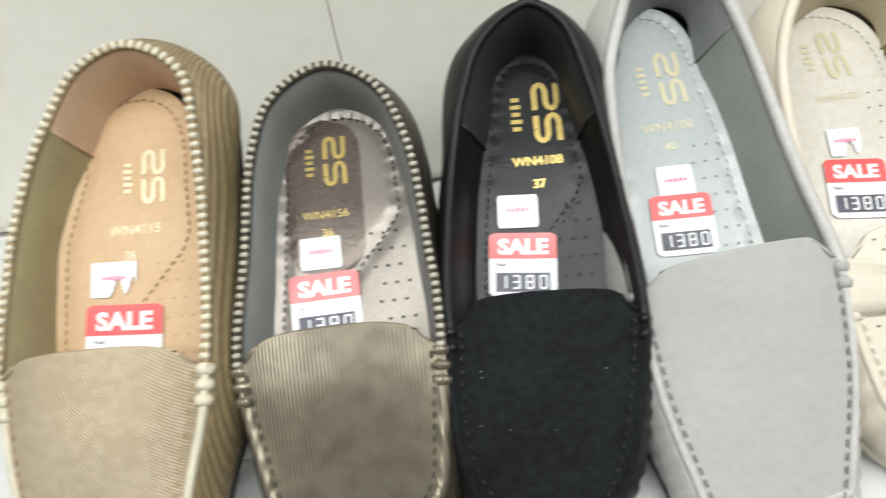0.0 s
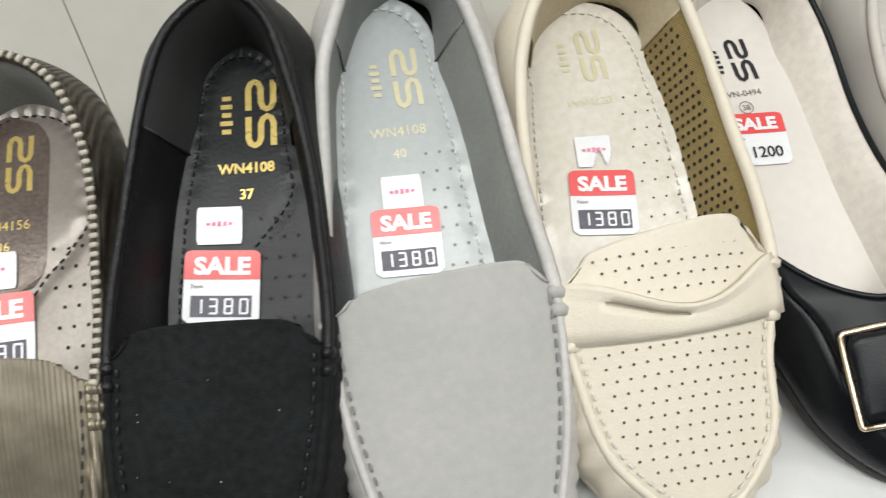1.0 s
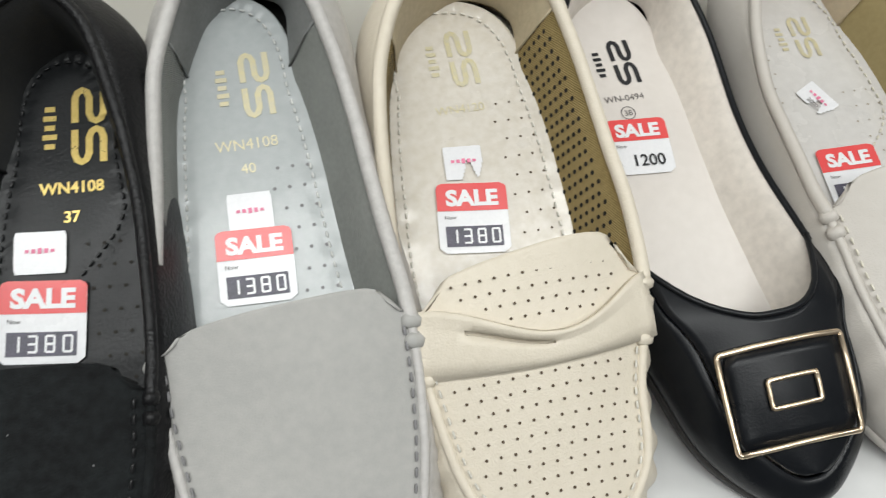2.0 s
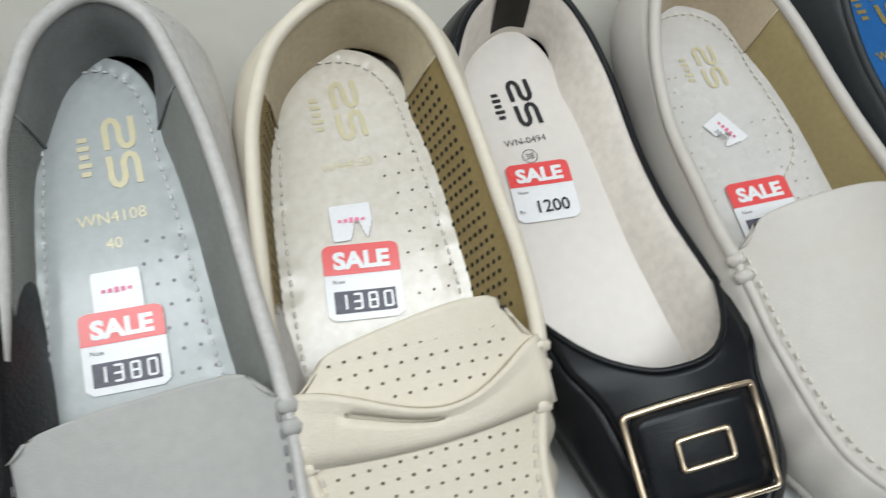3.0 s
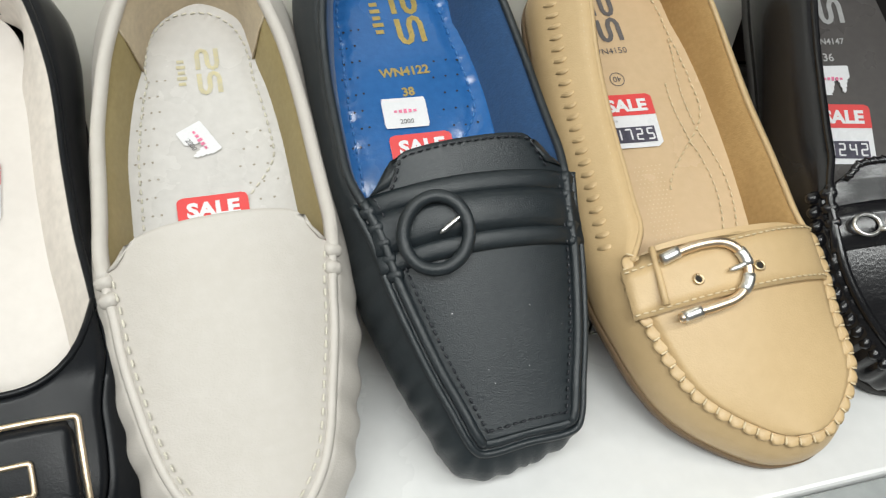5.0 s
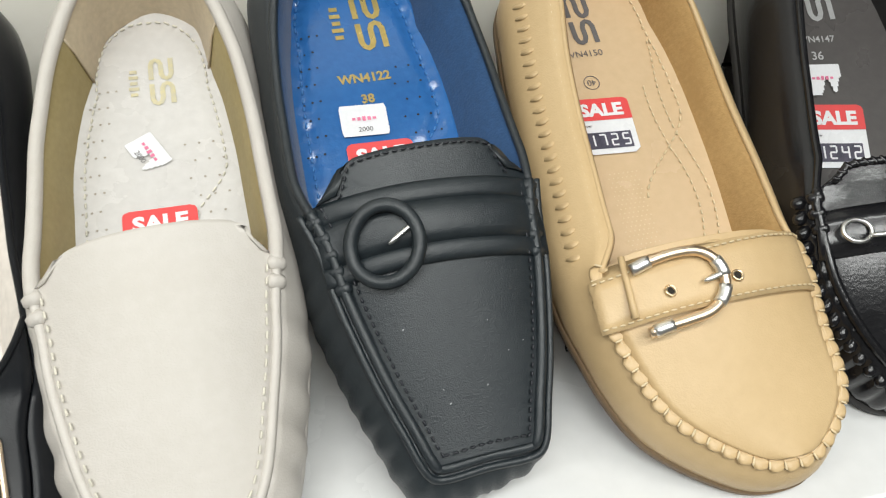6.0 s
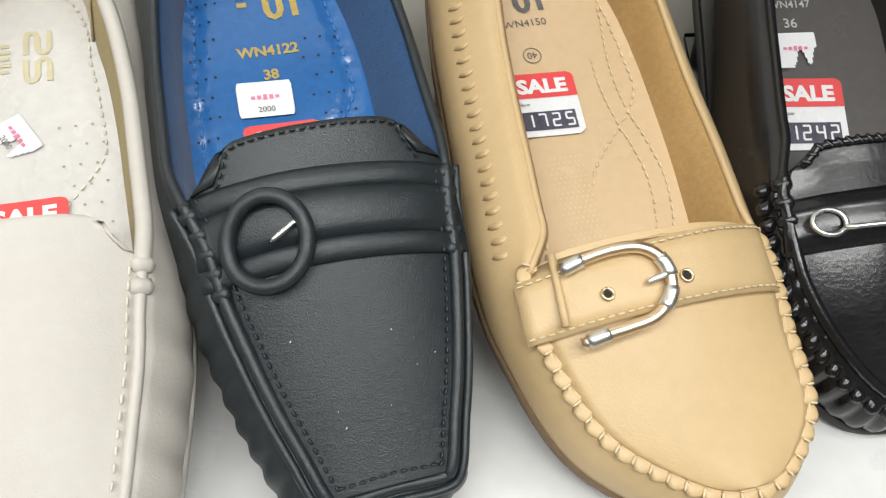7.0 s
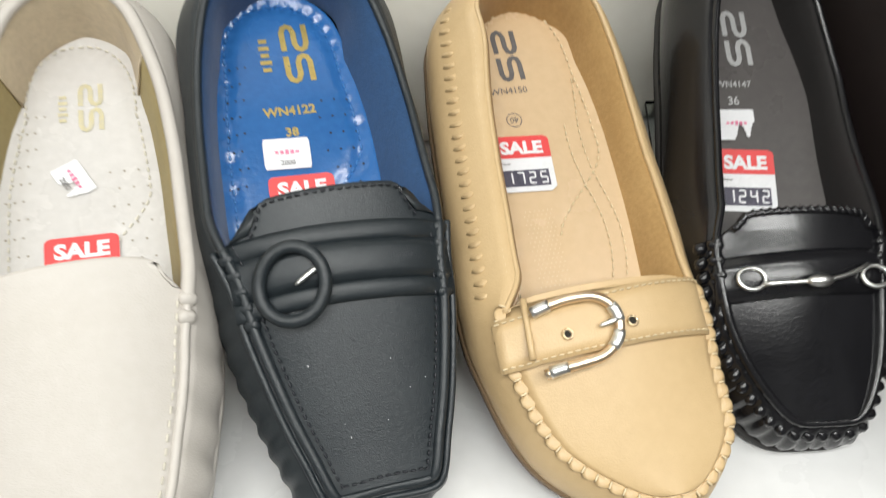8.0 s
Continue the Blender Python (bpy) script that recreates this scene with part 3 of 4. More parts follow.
def add_riser(fm, x, y, psi, tau):
    """A bent clear acrylic stand under the rear of a shoe."""
    th, w = 0.0025, 0.074
    a, b = 0.34 * fm.L, 0.70 * fm.L
    t = radians(tau)
    drop = 0.0035
    top = [(v * math.cos(t) + drop * math.sin(t), v * math.sin(t) - drop * math.cos(t)) for v in (a, b)]
    path = [(top[0][0] - 0.0, 0.0013), (top[0][0], top[0][1]), top[1], (top[1][0] + 0.006, 0.0013)]
    vs, fs = [], []
    for i, (p, q) in enumerate(path):
        n = (0, -1) if i in (1, 2) else (1, 0) if i == 0 else (-1, 0)
        for sx in (-w / 2, w / 2):
            vs += [(sx, p, q), (sx, p + n[0] * th, max(q + n[1] * th, 0.0003))]
    for i in range(3):
        o = 4 * i
        fs += [(o, o + 2, o + 6, o + 4), (o + 1, o + 5, o + 7, o + 3), (o, o + 4, o + 5, o + 1), (o + 2, o + 3, o + 7, o + 6)]
    fs += [(0, 1, 3, 2), (12, 14, 15, 13)]
    ob = new("shoe_riser", mesh_of("shoe_riser", vs, fs, M_ACRYL, False))
    ob.matrix_world = pose(x, y, 0, 0, 0, psi)
    ob.visible_shadow = False
    return tagged(ob, "clear acrylic stand that props up a shoe", "riser", "risers on the shelf")


def start_shoe(name, label, x, y, psi, tau):
    ob = new(name)
    ob.empty_display_size = 0.02
    ob.matrix_world = pose(x, y, 0, tau, 0, psi)
    return tagged(ob, label, "shoe", "shoes on the shelf")


# ---------------------------------------------------------------- the shoes, along the shelf
def gold_loafer():
    x, y, psi, tau = -0.133, 0.152, -1, 35
    fm = Form(0.248, 0.0505, toe=0.5, square=0.5, wing=0.39, h_wing=0.050, h_heel=0.056, insole=(0.014, 0.021),
              shift=(-5, -5, -5, -1, -2, -2.5, 1, 6.5, 7), grow=(0, -2, -2, -2, 0.5, 1.3, -2, -4, 0))
    shoe = start_shoe("loafer", "olive gold fabric loafer with beaded cream edging", x, y, psi, tau)
    m = material("gold_rib_fabric", (0.36, 0.28, 0.155), 0.5, 0.15, (0.24, 0.175, 0.09), 25, 0.5, 0.6, 160, pattern="rib")
    top = material("gold_satin_fabric", (0.52, 0.425, 0.30), 0.42, 0.2, (0.42, 0.335, 0.225), 18, 0.6, 0.35, 320, pattern="weave")
    pale = material("cream_edge_thread", (0.72, 0.66, 0.52), 0.6, scale=60)
    inner = material("olive_lining", (0.36, 0.31, 0.17), 0.7, scale=40, bump=0.2, bump_scale=900)
    foot = material("tan_insole", (0.62, 0.42, 0.25), 0.5, second=(0.55, 0.36, 0.2), scale=25, bump=0.1, bump_scale=500)
    thread = material("dark_tan_thread", (0.42, 0.27, 0.14), 0.6, scale=60)
    add_sole(fm, shoe, M_RUBBER)
    add_upper(fm, shoe, m)
    add_lining(fm, shoe, inner)
    add_heel_grip(fm, shoe, material("pink_tan_satin", (0.60, 0.43, 0.30), 0.35, second=(0.50, 0.35, 0.24), scale=30, coat=0.3), 0.2)
    fm.groove = stitch_line(fm, 0.09)
    add_insole(fm, shoe, foot)
    add_apron(fm, shoe, top, 0.008, 0.5, 0.1)
    add_cord(fm, shoe, pale, True, 0.0020, "seam_cord")
    add_cord(fm, shoe, m, False, 0.0022, "collar_binding")
    add_stitches(loop_points(fm, False, 0.0012), shoe, pale, 0.0041, 0.0044, 0.0015, "edge_stitching", "cream beaded edge stitching", True)
    add_knots(fm, shoe, pale, 3, 0.004)
    add_stitches(seam_inside(fm, 0.004), shoe, thread, 0.005, 0.003, 0.0004, "apron_stitching")
    add_insole_stitch(fm, shoe, thread)
    add_mark(fm, shoe, M_FOIL_PALE, (0.0073, 0.1925), 1.1)
    add_words(fm, shoe, M_FOIL_PALE, "WN4115", (-0.0013, 0.1667), 0.0046)
    add_words(fm, shoe, M_FOIL_PALE, "36", (-0.0036, 0.1544), 0.0044, name="printed_size")
    add_dots(fm, shoe, thread, insole_spots(fm, 0.09, 0.15))
    add_label(fm, shoe, (-0.0113, 0.1436), -2, 0.0215, 0.0165, torn=True)
    add_sale(fm, shoe, (-0.007, 0.1140), -3, "1380", "boxed", 0.036, 0.035)
    add_heel_tab(fm, shoe, M_HOLE)
    add_riser(fm, x, y, psi, tau)


def bronze_loafer():
    x, y, psi, tau = -0.038, 0.160, 1, 30
    fm = Form(0.229, 0.0480, toe=0.5, square=0.5, wing=0.37, h_wing=0.050, h_heel=0.056, insole=(0.014, 0.021), bulge=0.0012, waist=0.92, gaps=(0.006, 0.005),
              shift=(4, 4.5, 4, 2.5, 3, 3.3, 3.2, 3, 4), grow=(5, 7, 3, 0.5, 2.5, 2.2, 0.3, -2, -3))
    shoe = start_shoe("loafer", "bronze grey ribbed loafer with beaded edging", x, y, psi, tau)
    m = material("dark_bronze_rib", (0.10, 0.085, 0.06), 0.4, 0.35, (0.04, 0.035, 0.03), 25, 0.5, 0.7, 160, pattern="rib")
    top = material("pewter_rib_fabric", (0.50, 0.44, 0.34), 0.32, 0.75, (0.30, 0.26, 0.20), 8, 0.5, 0.6, 190, pattern="rib")
    pale = material("pale_edge_thread", (0.52, 0.48, 0.40), 0.6, scale=60)
    inner = material("grey_lining", (0.27, 0.28, 0.27), 0.6, scale=40, bump=0.15, bump_scale=900)
    foot = material("bronze_insole", (0.16, 0.125, 0.105), 0.3, 0.35, (0.08, 0.06, 0.05), 40, 0.5, 0.15, 500)
    light = material("pewter_insole", (0.29, 0.255, 0.225), 0.33, 0.35, scale=40)
    thread = material("black_thread", (0.03, 0.028, 0.027), 0.7, scale=60)
    add_sole(fm, shoe, M_RUBBER)
    add_upper(fm, shoe, m)
    add_lining(fm, shoe, inner)
    fm.quilt = 0.0018
    fm.groove = stitch_line(fm, 0.09)
    add_insole(fm, shoe, light)
    pad = lay(fm, shoe, sheet(0.038, 0.085, 0.018, 8, 18), (-0.005, 0.172), 0, foot, "heel_pad", "dark bronze heel pad", 0.0003)
    add_apron(fm, shoe, top, 0.010, 0.5, 0.1)
    add_cord(fm, shoe, top, True, 0.0020, "seam_cord")
    add_cord(fm, shoe, m, False, 0.0024, "collar_binding")
    add_stitches(loop_points(fm, False, 0.0014), shoe, pale, 0.0039, 0.0036, 0.0013, "edge_stitching", "pale beaded edge stitching", True)
    add_knots(fm, shoe, top, 3, 0.004)
    add_stitches(seam_inside(fm, 0.004), shoe, thread, 0.005, 0.003, 0.0005, "apron_stitching")
    add_insole_stitch(fm, shoe, thread)
    add_mark(fm, shoe, M_FOIL, (0.0012, 0.1905), 1.1)
    add_words(fm, shoe, M_FOIL, "WN4156", (-0.0047, 0.162), 0.0042)
    add_words(fm, shoe, M_FOIL, "36", (-0.0044, 0.1527), 0.004, name="printed_size")
    add_dots(fm, shoe, M_HOLE, insole_spots(fm, 0.09, 0.15), 0.0009)
    add_label(fm, shoe, (-0.0083, 0.1423), 0, 0.020, 0.0160)
    add_sale(fm, shoe, (-0.0075, 0.1160), 1, "1380", "boxed", 0.0333, 0.0325)
    add_heel_tab(fm, shoe, M_HOLE)
    add_riser(fm, x, y, psi, tau)


def black_suede_loafer():
    x, y, psi, tau = 0.051, 0.165, -2.3, 33
    fm = Form(0.240, 0.0430, toe=0.5, square=0.5, wing=0.37, h_wing=0.050, h_heel=0.060, insole=(0.014, 0.022), crown=0.006, waist=0.88, heel=0.71, gaps=(0.010, 0.005),
              reach=0.008, shift=(-3, -5, -4, -0.5, -1, -0.8, -0.5, 0.5, 4), grow=(6, 8, 7, 2.5, 5.2, 7, 6.5, 3, 0))
    shoe = start_shoe("loafer", "black suede loafer with gold printed insole", x, y, psi, tau)
    # second tone: dusty grey patches, with the suede's blotchy sheen put into the colour
    m = material("black_suede", (0.0070, 0.0070, 0.0074), 0.85, second=(0.020, 0.023, 0.024), scale=24, mix=0.4, bump=0.5, bump_scale=1400, sheen=0.02, spec=0.12)
    edge = material("black_leather", (0.008, 0.008, 0.009), 0.42, spec=0.3, scale=40, bump=0.25, bump_scale=800, pattern="leather")
    foot = material("black_insole", (0.007, 0.008, 0.009), 0.36, spec=0.35, scale=40, bump=0.15, bump_scale=700)
    thread = material("black_waxed_thread", (0.010, 0.010, 0.011), 0.4, scale=60)
    add_sole(fm, shoe, M_RUBBER)
    add_upper(fm, shoe, edge, pucker=0.0012)
    add_lining(fm, shoe, edge)
    add_heel_grip(fm, shoe, material("charcoal_heel_patch", (0.03, 0.031, 0.032), 0.6, scale=60, bump=0.2, bump_scale=900), 0.26)
    fm.quilt = 0.0006
    fm.groove = stitch_line(fm, 0.09)
    add_insole(fm, shoe, foot)
    add_apron(fm, shoe, m, 0.0105, 0.25, 0.12)
    add_cord(fm, shoe, m, True, 0.0018, "seam_cord")
    add_cord(fm, shoe, edge, False, 0.0022, "collar_binding")
    add_knots(fm, shoe, edge, 2, 0.0022)
    add_stitches(seam_inside(fm, 0.0045), shoe, thread, 0.0052, 0.0032, 0.0006, "apron_stitching")
    add_insole_stitch(fm, shoe, thread)
    add_mark(fm, shoe, M_FOIL, (0.0105, 0.1972), 1.3)
    add_words(fm, shoe, M_FOIL, "WN4108", (0.004, 0.1722), 0.0048, bold=0.03)
    add_words(fm, shoe, M_FOIL, "37", (0.0038, 0.1606), 0.0046, name="printed_size", bold=0.02)
    add_dots(fm, shoe, M_HOLE, insole_spots(fm, 0.09, 0.15), 0.0008)
    add_label(fm, shoe, (-0.0077, 0.1475), -2, 0.0190, 0.0160)
    add_sale(fm, shoe, (-0.0074, 0.1216), -4, "1380", "boxed", 0.0315, 0.0305)
    add_lint(fm, shoe, 7, 3)
    add_riser(fm, x, y, psi, tau)


def grey_loafer():
    x, y, psi, tau = 0.1415, 0.171, 4, 31
    fm = Form(0.258, 0.0480, toe=0.62, square=0.9, wing=0.365, h_wing=0.049, h_heel=0.058, insole=(0.016, 0.024), crown=0.006, gaps=(0.001, 0.014),
              shift=(-1, -1, -1, -1, -0.8, 0, 0, 2.5, 5), reach=0.014, grow=(5, 7, 6, 1.5, -0.7, -1.7, -3.5, -8, -4))
    shoe = start_shoe("loafer", "light grey nubuck loafer with pale stitched insole", x, y, psi, tau)
    m = material("grey_nubuck", (0.44, 0.43, 0.41), 0.72, second=(0.38, 0.375, 0.36), scale=20, mix=0.5, bump=0.15, bump_scale=1400, sheen=0.1)
    edge = material("pale_grey_leather", (0.56, 0.54, 0.52), 0.5, scale=30, bump=0.15, bump_scale=900, pattern="leather")
    inner = material("grey_mesh_lining", (0.29, 0.30, 0.28), 0.7, scale=40, bump=0.5, bump_scale=500, pattern="weave")
    foot = material("silver_grey_insole", (0.43, 0.45, 0.45), 0.36, second=(0.375, 0.40, 0.40), scale=20, bump=0.12, bump_scale=500, coat=0.35)
    thread = material("white_thread", (0.72, 0.72, 0.70), 0.6, scale=60)
    dull = material("grey_thread", (0.24, 0.235, 0.24), 0.6, scale=60)
    add_sole(fm, shoe, M_RUBBER)
    add_upper(fm, shoe, edge, pucker=0.0012)
    add_lining(fm, shoe, inner)
    add_heel_grip(fm, shoe, material("grey_heel_patch", (0.22, 0.225, 0.22), 0.65, scale=50, bump=0.3, bump_scale=700), 0.2)
    fm.groove = stitch_line(fm, 0.08, waist=False)
    add_insole(fm, shoe, foot)
    add_apron(fm, shoe, m, 0.0095, 0.2, 0.1, lean=0.25)
    add_cord(fm, shoe, edge, True, 0.0019, "seam_cord")
    add_cord(fm, shoe, edge, False, 0.0030, "collar_binding")
    add_knots(fm, shoe, m, 2, 0.0042, 0.007)
    add_stitches(seam_inside(fm, 0.003), shoe, dull, 0.0055, 0.0036, 0.0006, "apron_stitching")
    add_insole_stitch(fm, shoe, thread)
    add_mark(fm, shoe, M_FOIL_PALE, (0.0018, 0.206), 1.2)
    add_words(fm, shoe, M_FOIL_PALE, "WN4108", (-0.0055, 0.180), 0.0046)
    add_words(fm, shoe, M_FOIL_PALE, "40", (-0.0063, 0.1697), 0.0042, name="printed_size")
    add_dots(fm, shoe, dull, insole_spots(fm, 0.10, 0.17), 0.0008)
    add_label(fm, shoe, (-0.0082, 0.1512), -2, 0.0175, 0.0160)
    add_sale(fm, shoe, (-0.0091, 0.1297), -3, "1380")
    add_heel_tab(fm, shoe, M_HOLE)
    add_riser(fm, x, y, psi, tau)


def cream_penny_loafer():
    x, y, psi, tau = 0.232, 0.178, 4, 28
    fm = Form(0.250, 0.0475, toe=0.40, square=0.6, wing=0.36, h_wing=0.050, h_heel=0.058, insole=(0.016, 0.024), skew=0.04, crown=0.007, gaps=(0.003, 0.014),
              shift=(-4, -5, -6.5, -3, -1, 0.5, 2, 5, 8), reach=0.006, grow=(9, 7, 2, 2.5, 6, 6.3, 5, 3, 0))
    shoe = start_shoe("penny_loafer", "cream perforated penny loafer with slotted strap", x, y, psi, tau)
    m = material("cream_leather", (0.70, 0.635, 0.53), 0.5, second=(0.65, 0.585, 0.475), scale=22, mix=0.4, bump=0.15, bump_scale=900, pattern="leather")
    inner = material("khaki_mesh_lining", (0.34, 0.25, 0.10), 0.7, second=(0.27, 0.195, 0.07), scale=40, bump=0.6, bump_scale=420, pattern="weave")
    foot = material("pale_cream_insole", (0.66, 0.62, 0.56), 0.3, second=(0.56, 0.51, 0.43), scale=20, bump=0.1, bump_scale=500, coat=0.6)
    thread = material("white_cream_thread", (0.72, 0.69, 0.62), 0.6, scale=60)
    hole = material("brown_hole", (0.10, 0.07, 0.045), 0.9, scale=80)
    add_sole(fm, shoe, m)
    add_upper(fm, shoe, m, pucker=0.0024, pucker_len=0.014)
    add_lining(fm, shoe, inner)
    # punched holes in the lining
    bits = []
    for i in range(12, N - 12, 3):
        if not fm.wing + 0.012 < fm.out[i, 1] < 0.9 * fm.L:
            continue
        for k in range(6):
            s = 0.22 + 0.125 * k + (0.06 if (i // 3) % 2 else 0)
            c = Vector(lining_point(fm, i, s, 0.0004))
            a = (Vector(lining_point(fm, i + 3, s, 0.0004)) - c).normalized()
            b = (Vector(lining_point(fm, i, s + 0.05, 0.0004)) - c).normalized()
            bits.append(([c + 0.00105 * (a * math.cos(g) + b * math.sin(g)) for g in np.linspace(0, 2 * math.pi, 7)[:-1]], [tuple(range(6))]))
    v, f = merge(bits)
    tagged(part("lining_hole_pattern", v, f, M_HOLE, shoe, smooth=False), kind="stuff")
    add_heel_grip(fm, shoe, material("beige_heel_patch", (0.52, 0.44, 0.30), 0.6, scale=30, bump=0.15, bump_scale=800), 0.2)
    fm.groove = stitch_line(fm, 0.08, waist=False)
    add_insole(fm, shoe, foot)
    add_apron(fm, shoe, m, 0.0155, 0.25, 0.14, lean=0.25, wave=0.0015)
    def strap_top(s):
        return 0.0920 - 0.0185 * math.sin(math.pi * s ** 1.25) ** 1.3

    spots = []
    for i, v in enumerate(np.arange(0.012, fm.wing + 0.012, 0.0050)):
        l, r = fm.sides(min(v, fm.wing))
        for u in np.arange(l + 0.008 + (0.0026 if i % 2 else 0), r - 0.006, 0.0052):
            s = (u - l) / (r - l)
            if v < 0.0655 or (v > strap_top(s) + 0.004 and 0.14 < s < 0.86):
                spots.append((u, v))
    add_dots(fm, shoe, hole, spots, 0.00062, "apron", lift=0.0004)
    # strap with a slot, its upper edge sagging open above the vamp
    cols, grid = 30, []
    l, r = fm.sides(fm.wing - 0.014)
    for row, k in enumerate((0, 0.25, 0.5, 0.68, 0.76, 0.9, 1.0)):
        for j in range(cols):
            s = j / (cols - 1)
            u = l - 0.003 + (r - l + 0.006) * s
            low = 0.0680 - 0.0042 * math.sin(math.pi * s)
            v = low + (strap_top(s) - low) * k
            open_up = 0.0035 * smooth01(0.7, 1.0, k) * math.sin(math.pi * s) ** 0.7
            grid.append((u, v, fm.vamp_h(u, min(v, fm.wing)) + 0.0024 + open_up + 0.0012 * math.sin(math.pi * k)))
    faces = [q for q in grid_faces(7, cols) if not (3 * cols <= q[0] < 4 * cols and 6 <= q[0] % cols <= 15)]
    part("saddle_strap", grid, faces, m, shoe, thick=0.0022)
    add_cord(fm, shoe, m, True, 0.0021, "seam_cord")
    add_cord(fm, shoe, m, False, 0.0030, "collar_binding")
    add_knots(fm, shoe, m, 4, 0.0042, 0.0066)
    add_stitches(seam_inside(fm, 0.003), shoe, thread, 0.005, 0.003, 0.0005, "apron_stitching")
    add_insole_stitch(fm, shoe, thread)
    add_mark(fm, shoe, M_FOIL_PALE, (0.0011, 0.2101), 1.15)
    add_words(fm, shoe, M_FOIL_PALE, "WN4120", (-0.005, 0.185), 0.004)
    add_dots(fm, shoe, hole, insole_spots(fm, 0.10, 0.19), 0.0006)
    add_label(fm, shoe, (-0.0092, 0.1596), -4, 0.0165, 0.0150, torn=True)
    add_sale(fm, shoe, (-0.0102, 0.1350), -7, "1380", "boxed", 0.030, 0.0302)
    add_heel_tab(fm, shoe, M_HOLE)
    add_riser(fm, x, y, psi, tau)


def black_ballet_flat():
    x, y, psi, tau = 0.317, 0.180, 4, 22
    fm = Form(0.261, 0.0435, toe=0.5, square=0.35, heel=0.92, wing=0.27, h_toe=0.020, h_wing=0.040, h_heel=0.054, inset=0.008, collar=0.003,
              insole=(0.012, 0.024), crown=0.004, waist=0.97, gaps=(0.003, 0.014),
              shift=(12, 12, 9.5, 4, -0.5, -3, -2.5, 1, 5), grow=(1, 2, 0, -2.5, -2.5, -1, -0.5, -4, -2))
    shoe = start_shoe("ballet_flat", "black leather ballet flat with square gilt buckle", x, y, psi, tau)
    m = material("smooth_black_leather", (0.005, 0.006, 0.008), 0.3, second=(0.008, 0.009, 0.011), scale=25, spec=0.25, bump=0.04, bump_scale=900, pattern="leather")
    foot = material("off_white_insole", (0.66, 0.615, 0.575), 0.34, second=(0.62, 0.575, 0.535), scale=16, bump=0.06, bump_scale=400, coat=0.6)
    inner = material("off_white_lining", (0.76, 0.70, 0.635), 0.42, scale=20, bump=0.08, bump_scale=500)
    add_sole(fm, shoe, M_RUBBER)
    add_upper(fm, shoe, m)
    lining = add_lining(fm, shoe, inner)
    add_insole(fm, shoe, foot, -0.002, 0.002)
    # rounded vamp with a scooped throat
    verts, rows, cols = [], 28, 21
    for i in range(rows):
        for j in range(cols):
            s = 2 * j / (cols - 1) - 1
            t = (i / (rows - 1)) ** 1.5
            end = fm.wing - 0.003 + 0.033 * abs(s) ** (2.6 if s < 0 else 3.2)
            v = fm.top[0, 1] + 0.0004 + (end - fm.top[0, 1]) * t
            l, r = fm.sides(v)
            u = (l + r) / 2 + (r - l) / 2 * s
            k = smooth01(0, fm.wing, v)
            verts.append((u, v, float(fm.seam(np.array(v))) + 0.0008 + (0.002 + fm.crown * k) * (1 - abs(s) ** 2.2)))
    part("vamp", verts, grid_faces(rows, cols), m, shoe, thick=0.0016)
    edge = [verts[(rows - 1) * cols + j] for j in range(cols)]
    v, f = tube(edge, 0.0013)
    part("throat_binding", v, f, m, shoe)
    add_cord(fm, shoe, m, False, 0.0015, "collar_binding", v_min=fm.wing + 0.026)
    # black tape at the back of the heel
    k = [i for i in range(N // 2 - 8, N // 2 + 9)]
    tape = []
    for s in (0.0, 0.4, 0.9):
        for i in k:
            q = fm.top[i] + fm.nrm[i] * 0.0042
            tape.append((q[0], q[1], fm.top_h[i] * (1 - s) + (fm.floor_h(*q) + 0.001) * s))
    part("heel_tape", tape, grid_faces(3, len(k)), M_HOLE, shoe, "black tape down the heel seam")
    # the buckle: gilt frame, black plate, gilt inner frame
    cu, cv, tilt = 0.0070, 0.0382, 0
    plate = lay(fm, shoe, sheet(0.0485, 0.034, 0.002, 10, 8), (cu, cv), tilt, m, "buckle_plate", "black plate of the buckle", 0.0045, "apron", smooth=True)
    mod = plate.modifiers.new("thickness", "SOLIDIFY")
    mod.thickness, mod.offset = 0.003, -1
    c, s = math.cos(radians(tilt)), math.sin(radians(tilt))
    for w, h, r, rad, lift in ((0.0518, 0.0365, 0.0015, 0.0012, 0.0046), (0.0200, 0.0102, 0.001, 0.0010, 0.0058)):
        ring = []
        base = rounded_rect(w, h, r, 3)
        for i, (a, b) in enumerate(base):
            a2, b2 = base[(i + 1) % len(base)]
            for q in (0, 0.25, 0.5, 0.75):
                xx, yy = a + (a2 - a) * q, b + (b2 - b) * q
                u, v = cu + xx * c - yy * s, cv + xx * s + yy * c
                ring.append((u, v, fm.vamp_h(u, v) + lift))
        v, f = tube(ring, rad, 8, True)
        part("buckle_frame", v, f, M_ROSE, shoe, "polished pale gold buckle frame")
    add_mark(fm, shoe, M_INK, (-0.0005, 0.2112), 1.08)
    add_words(fm, shoe, M_INK_SOFT, "WN-0494", (-0.0068, 0.1905), 0.0034)
    add_words(fm, shoe, M_INK_SOFT, "38", (-0.0073, 0.1822), 0.003, name="printed_size")
    ring = [(0.0034 * math.cos(g), 0.0034 * math.sin(g)) for g in np.linspace(0, 2 * math.pi, 25)]
    lay(fm, shoe, stroke2d(ring, 0.0004), (-0.0073, 0.1822), 0, M_INK_SOFT, "printed_circle")
    add_sale(fm, shoe, (-0.0073, 0.1639), -4, "1200", "plain", 0.029, 0.0280)
    add_riser(fm, x, y, psi, tau)


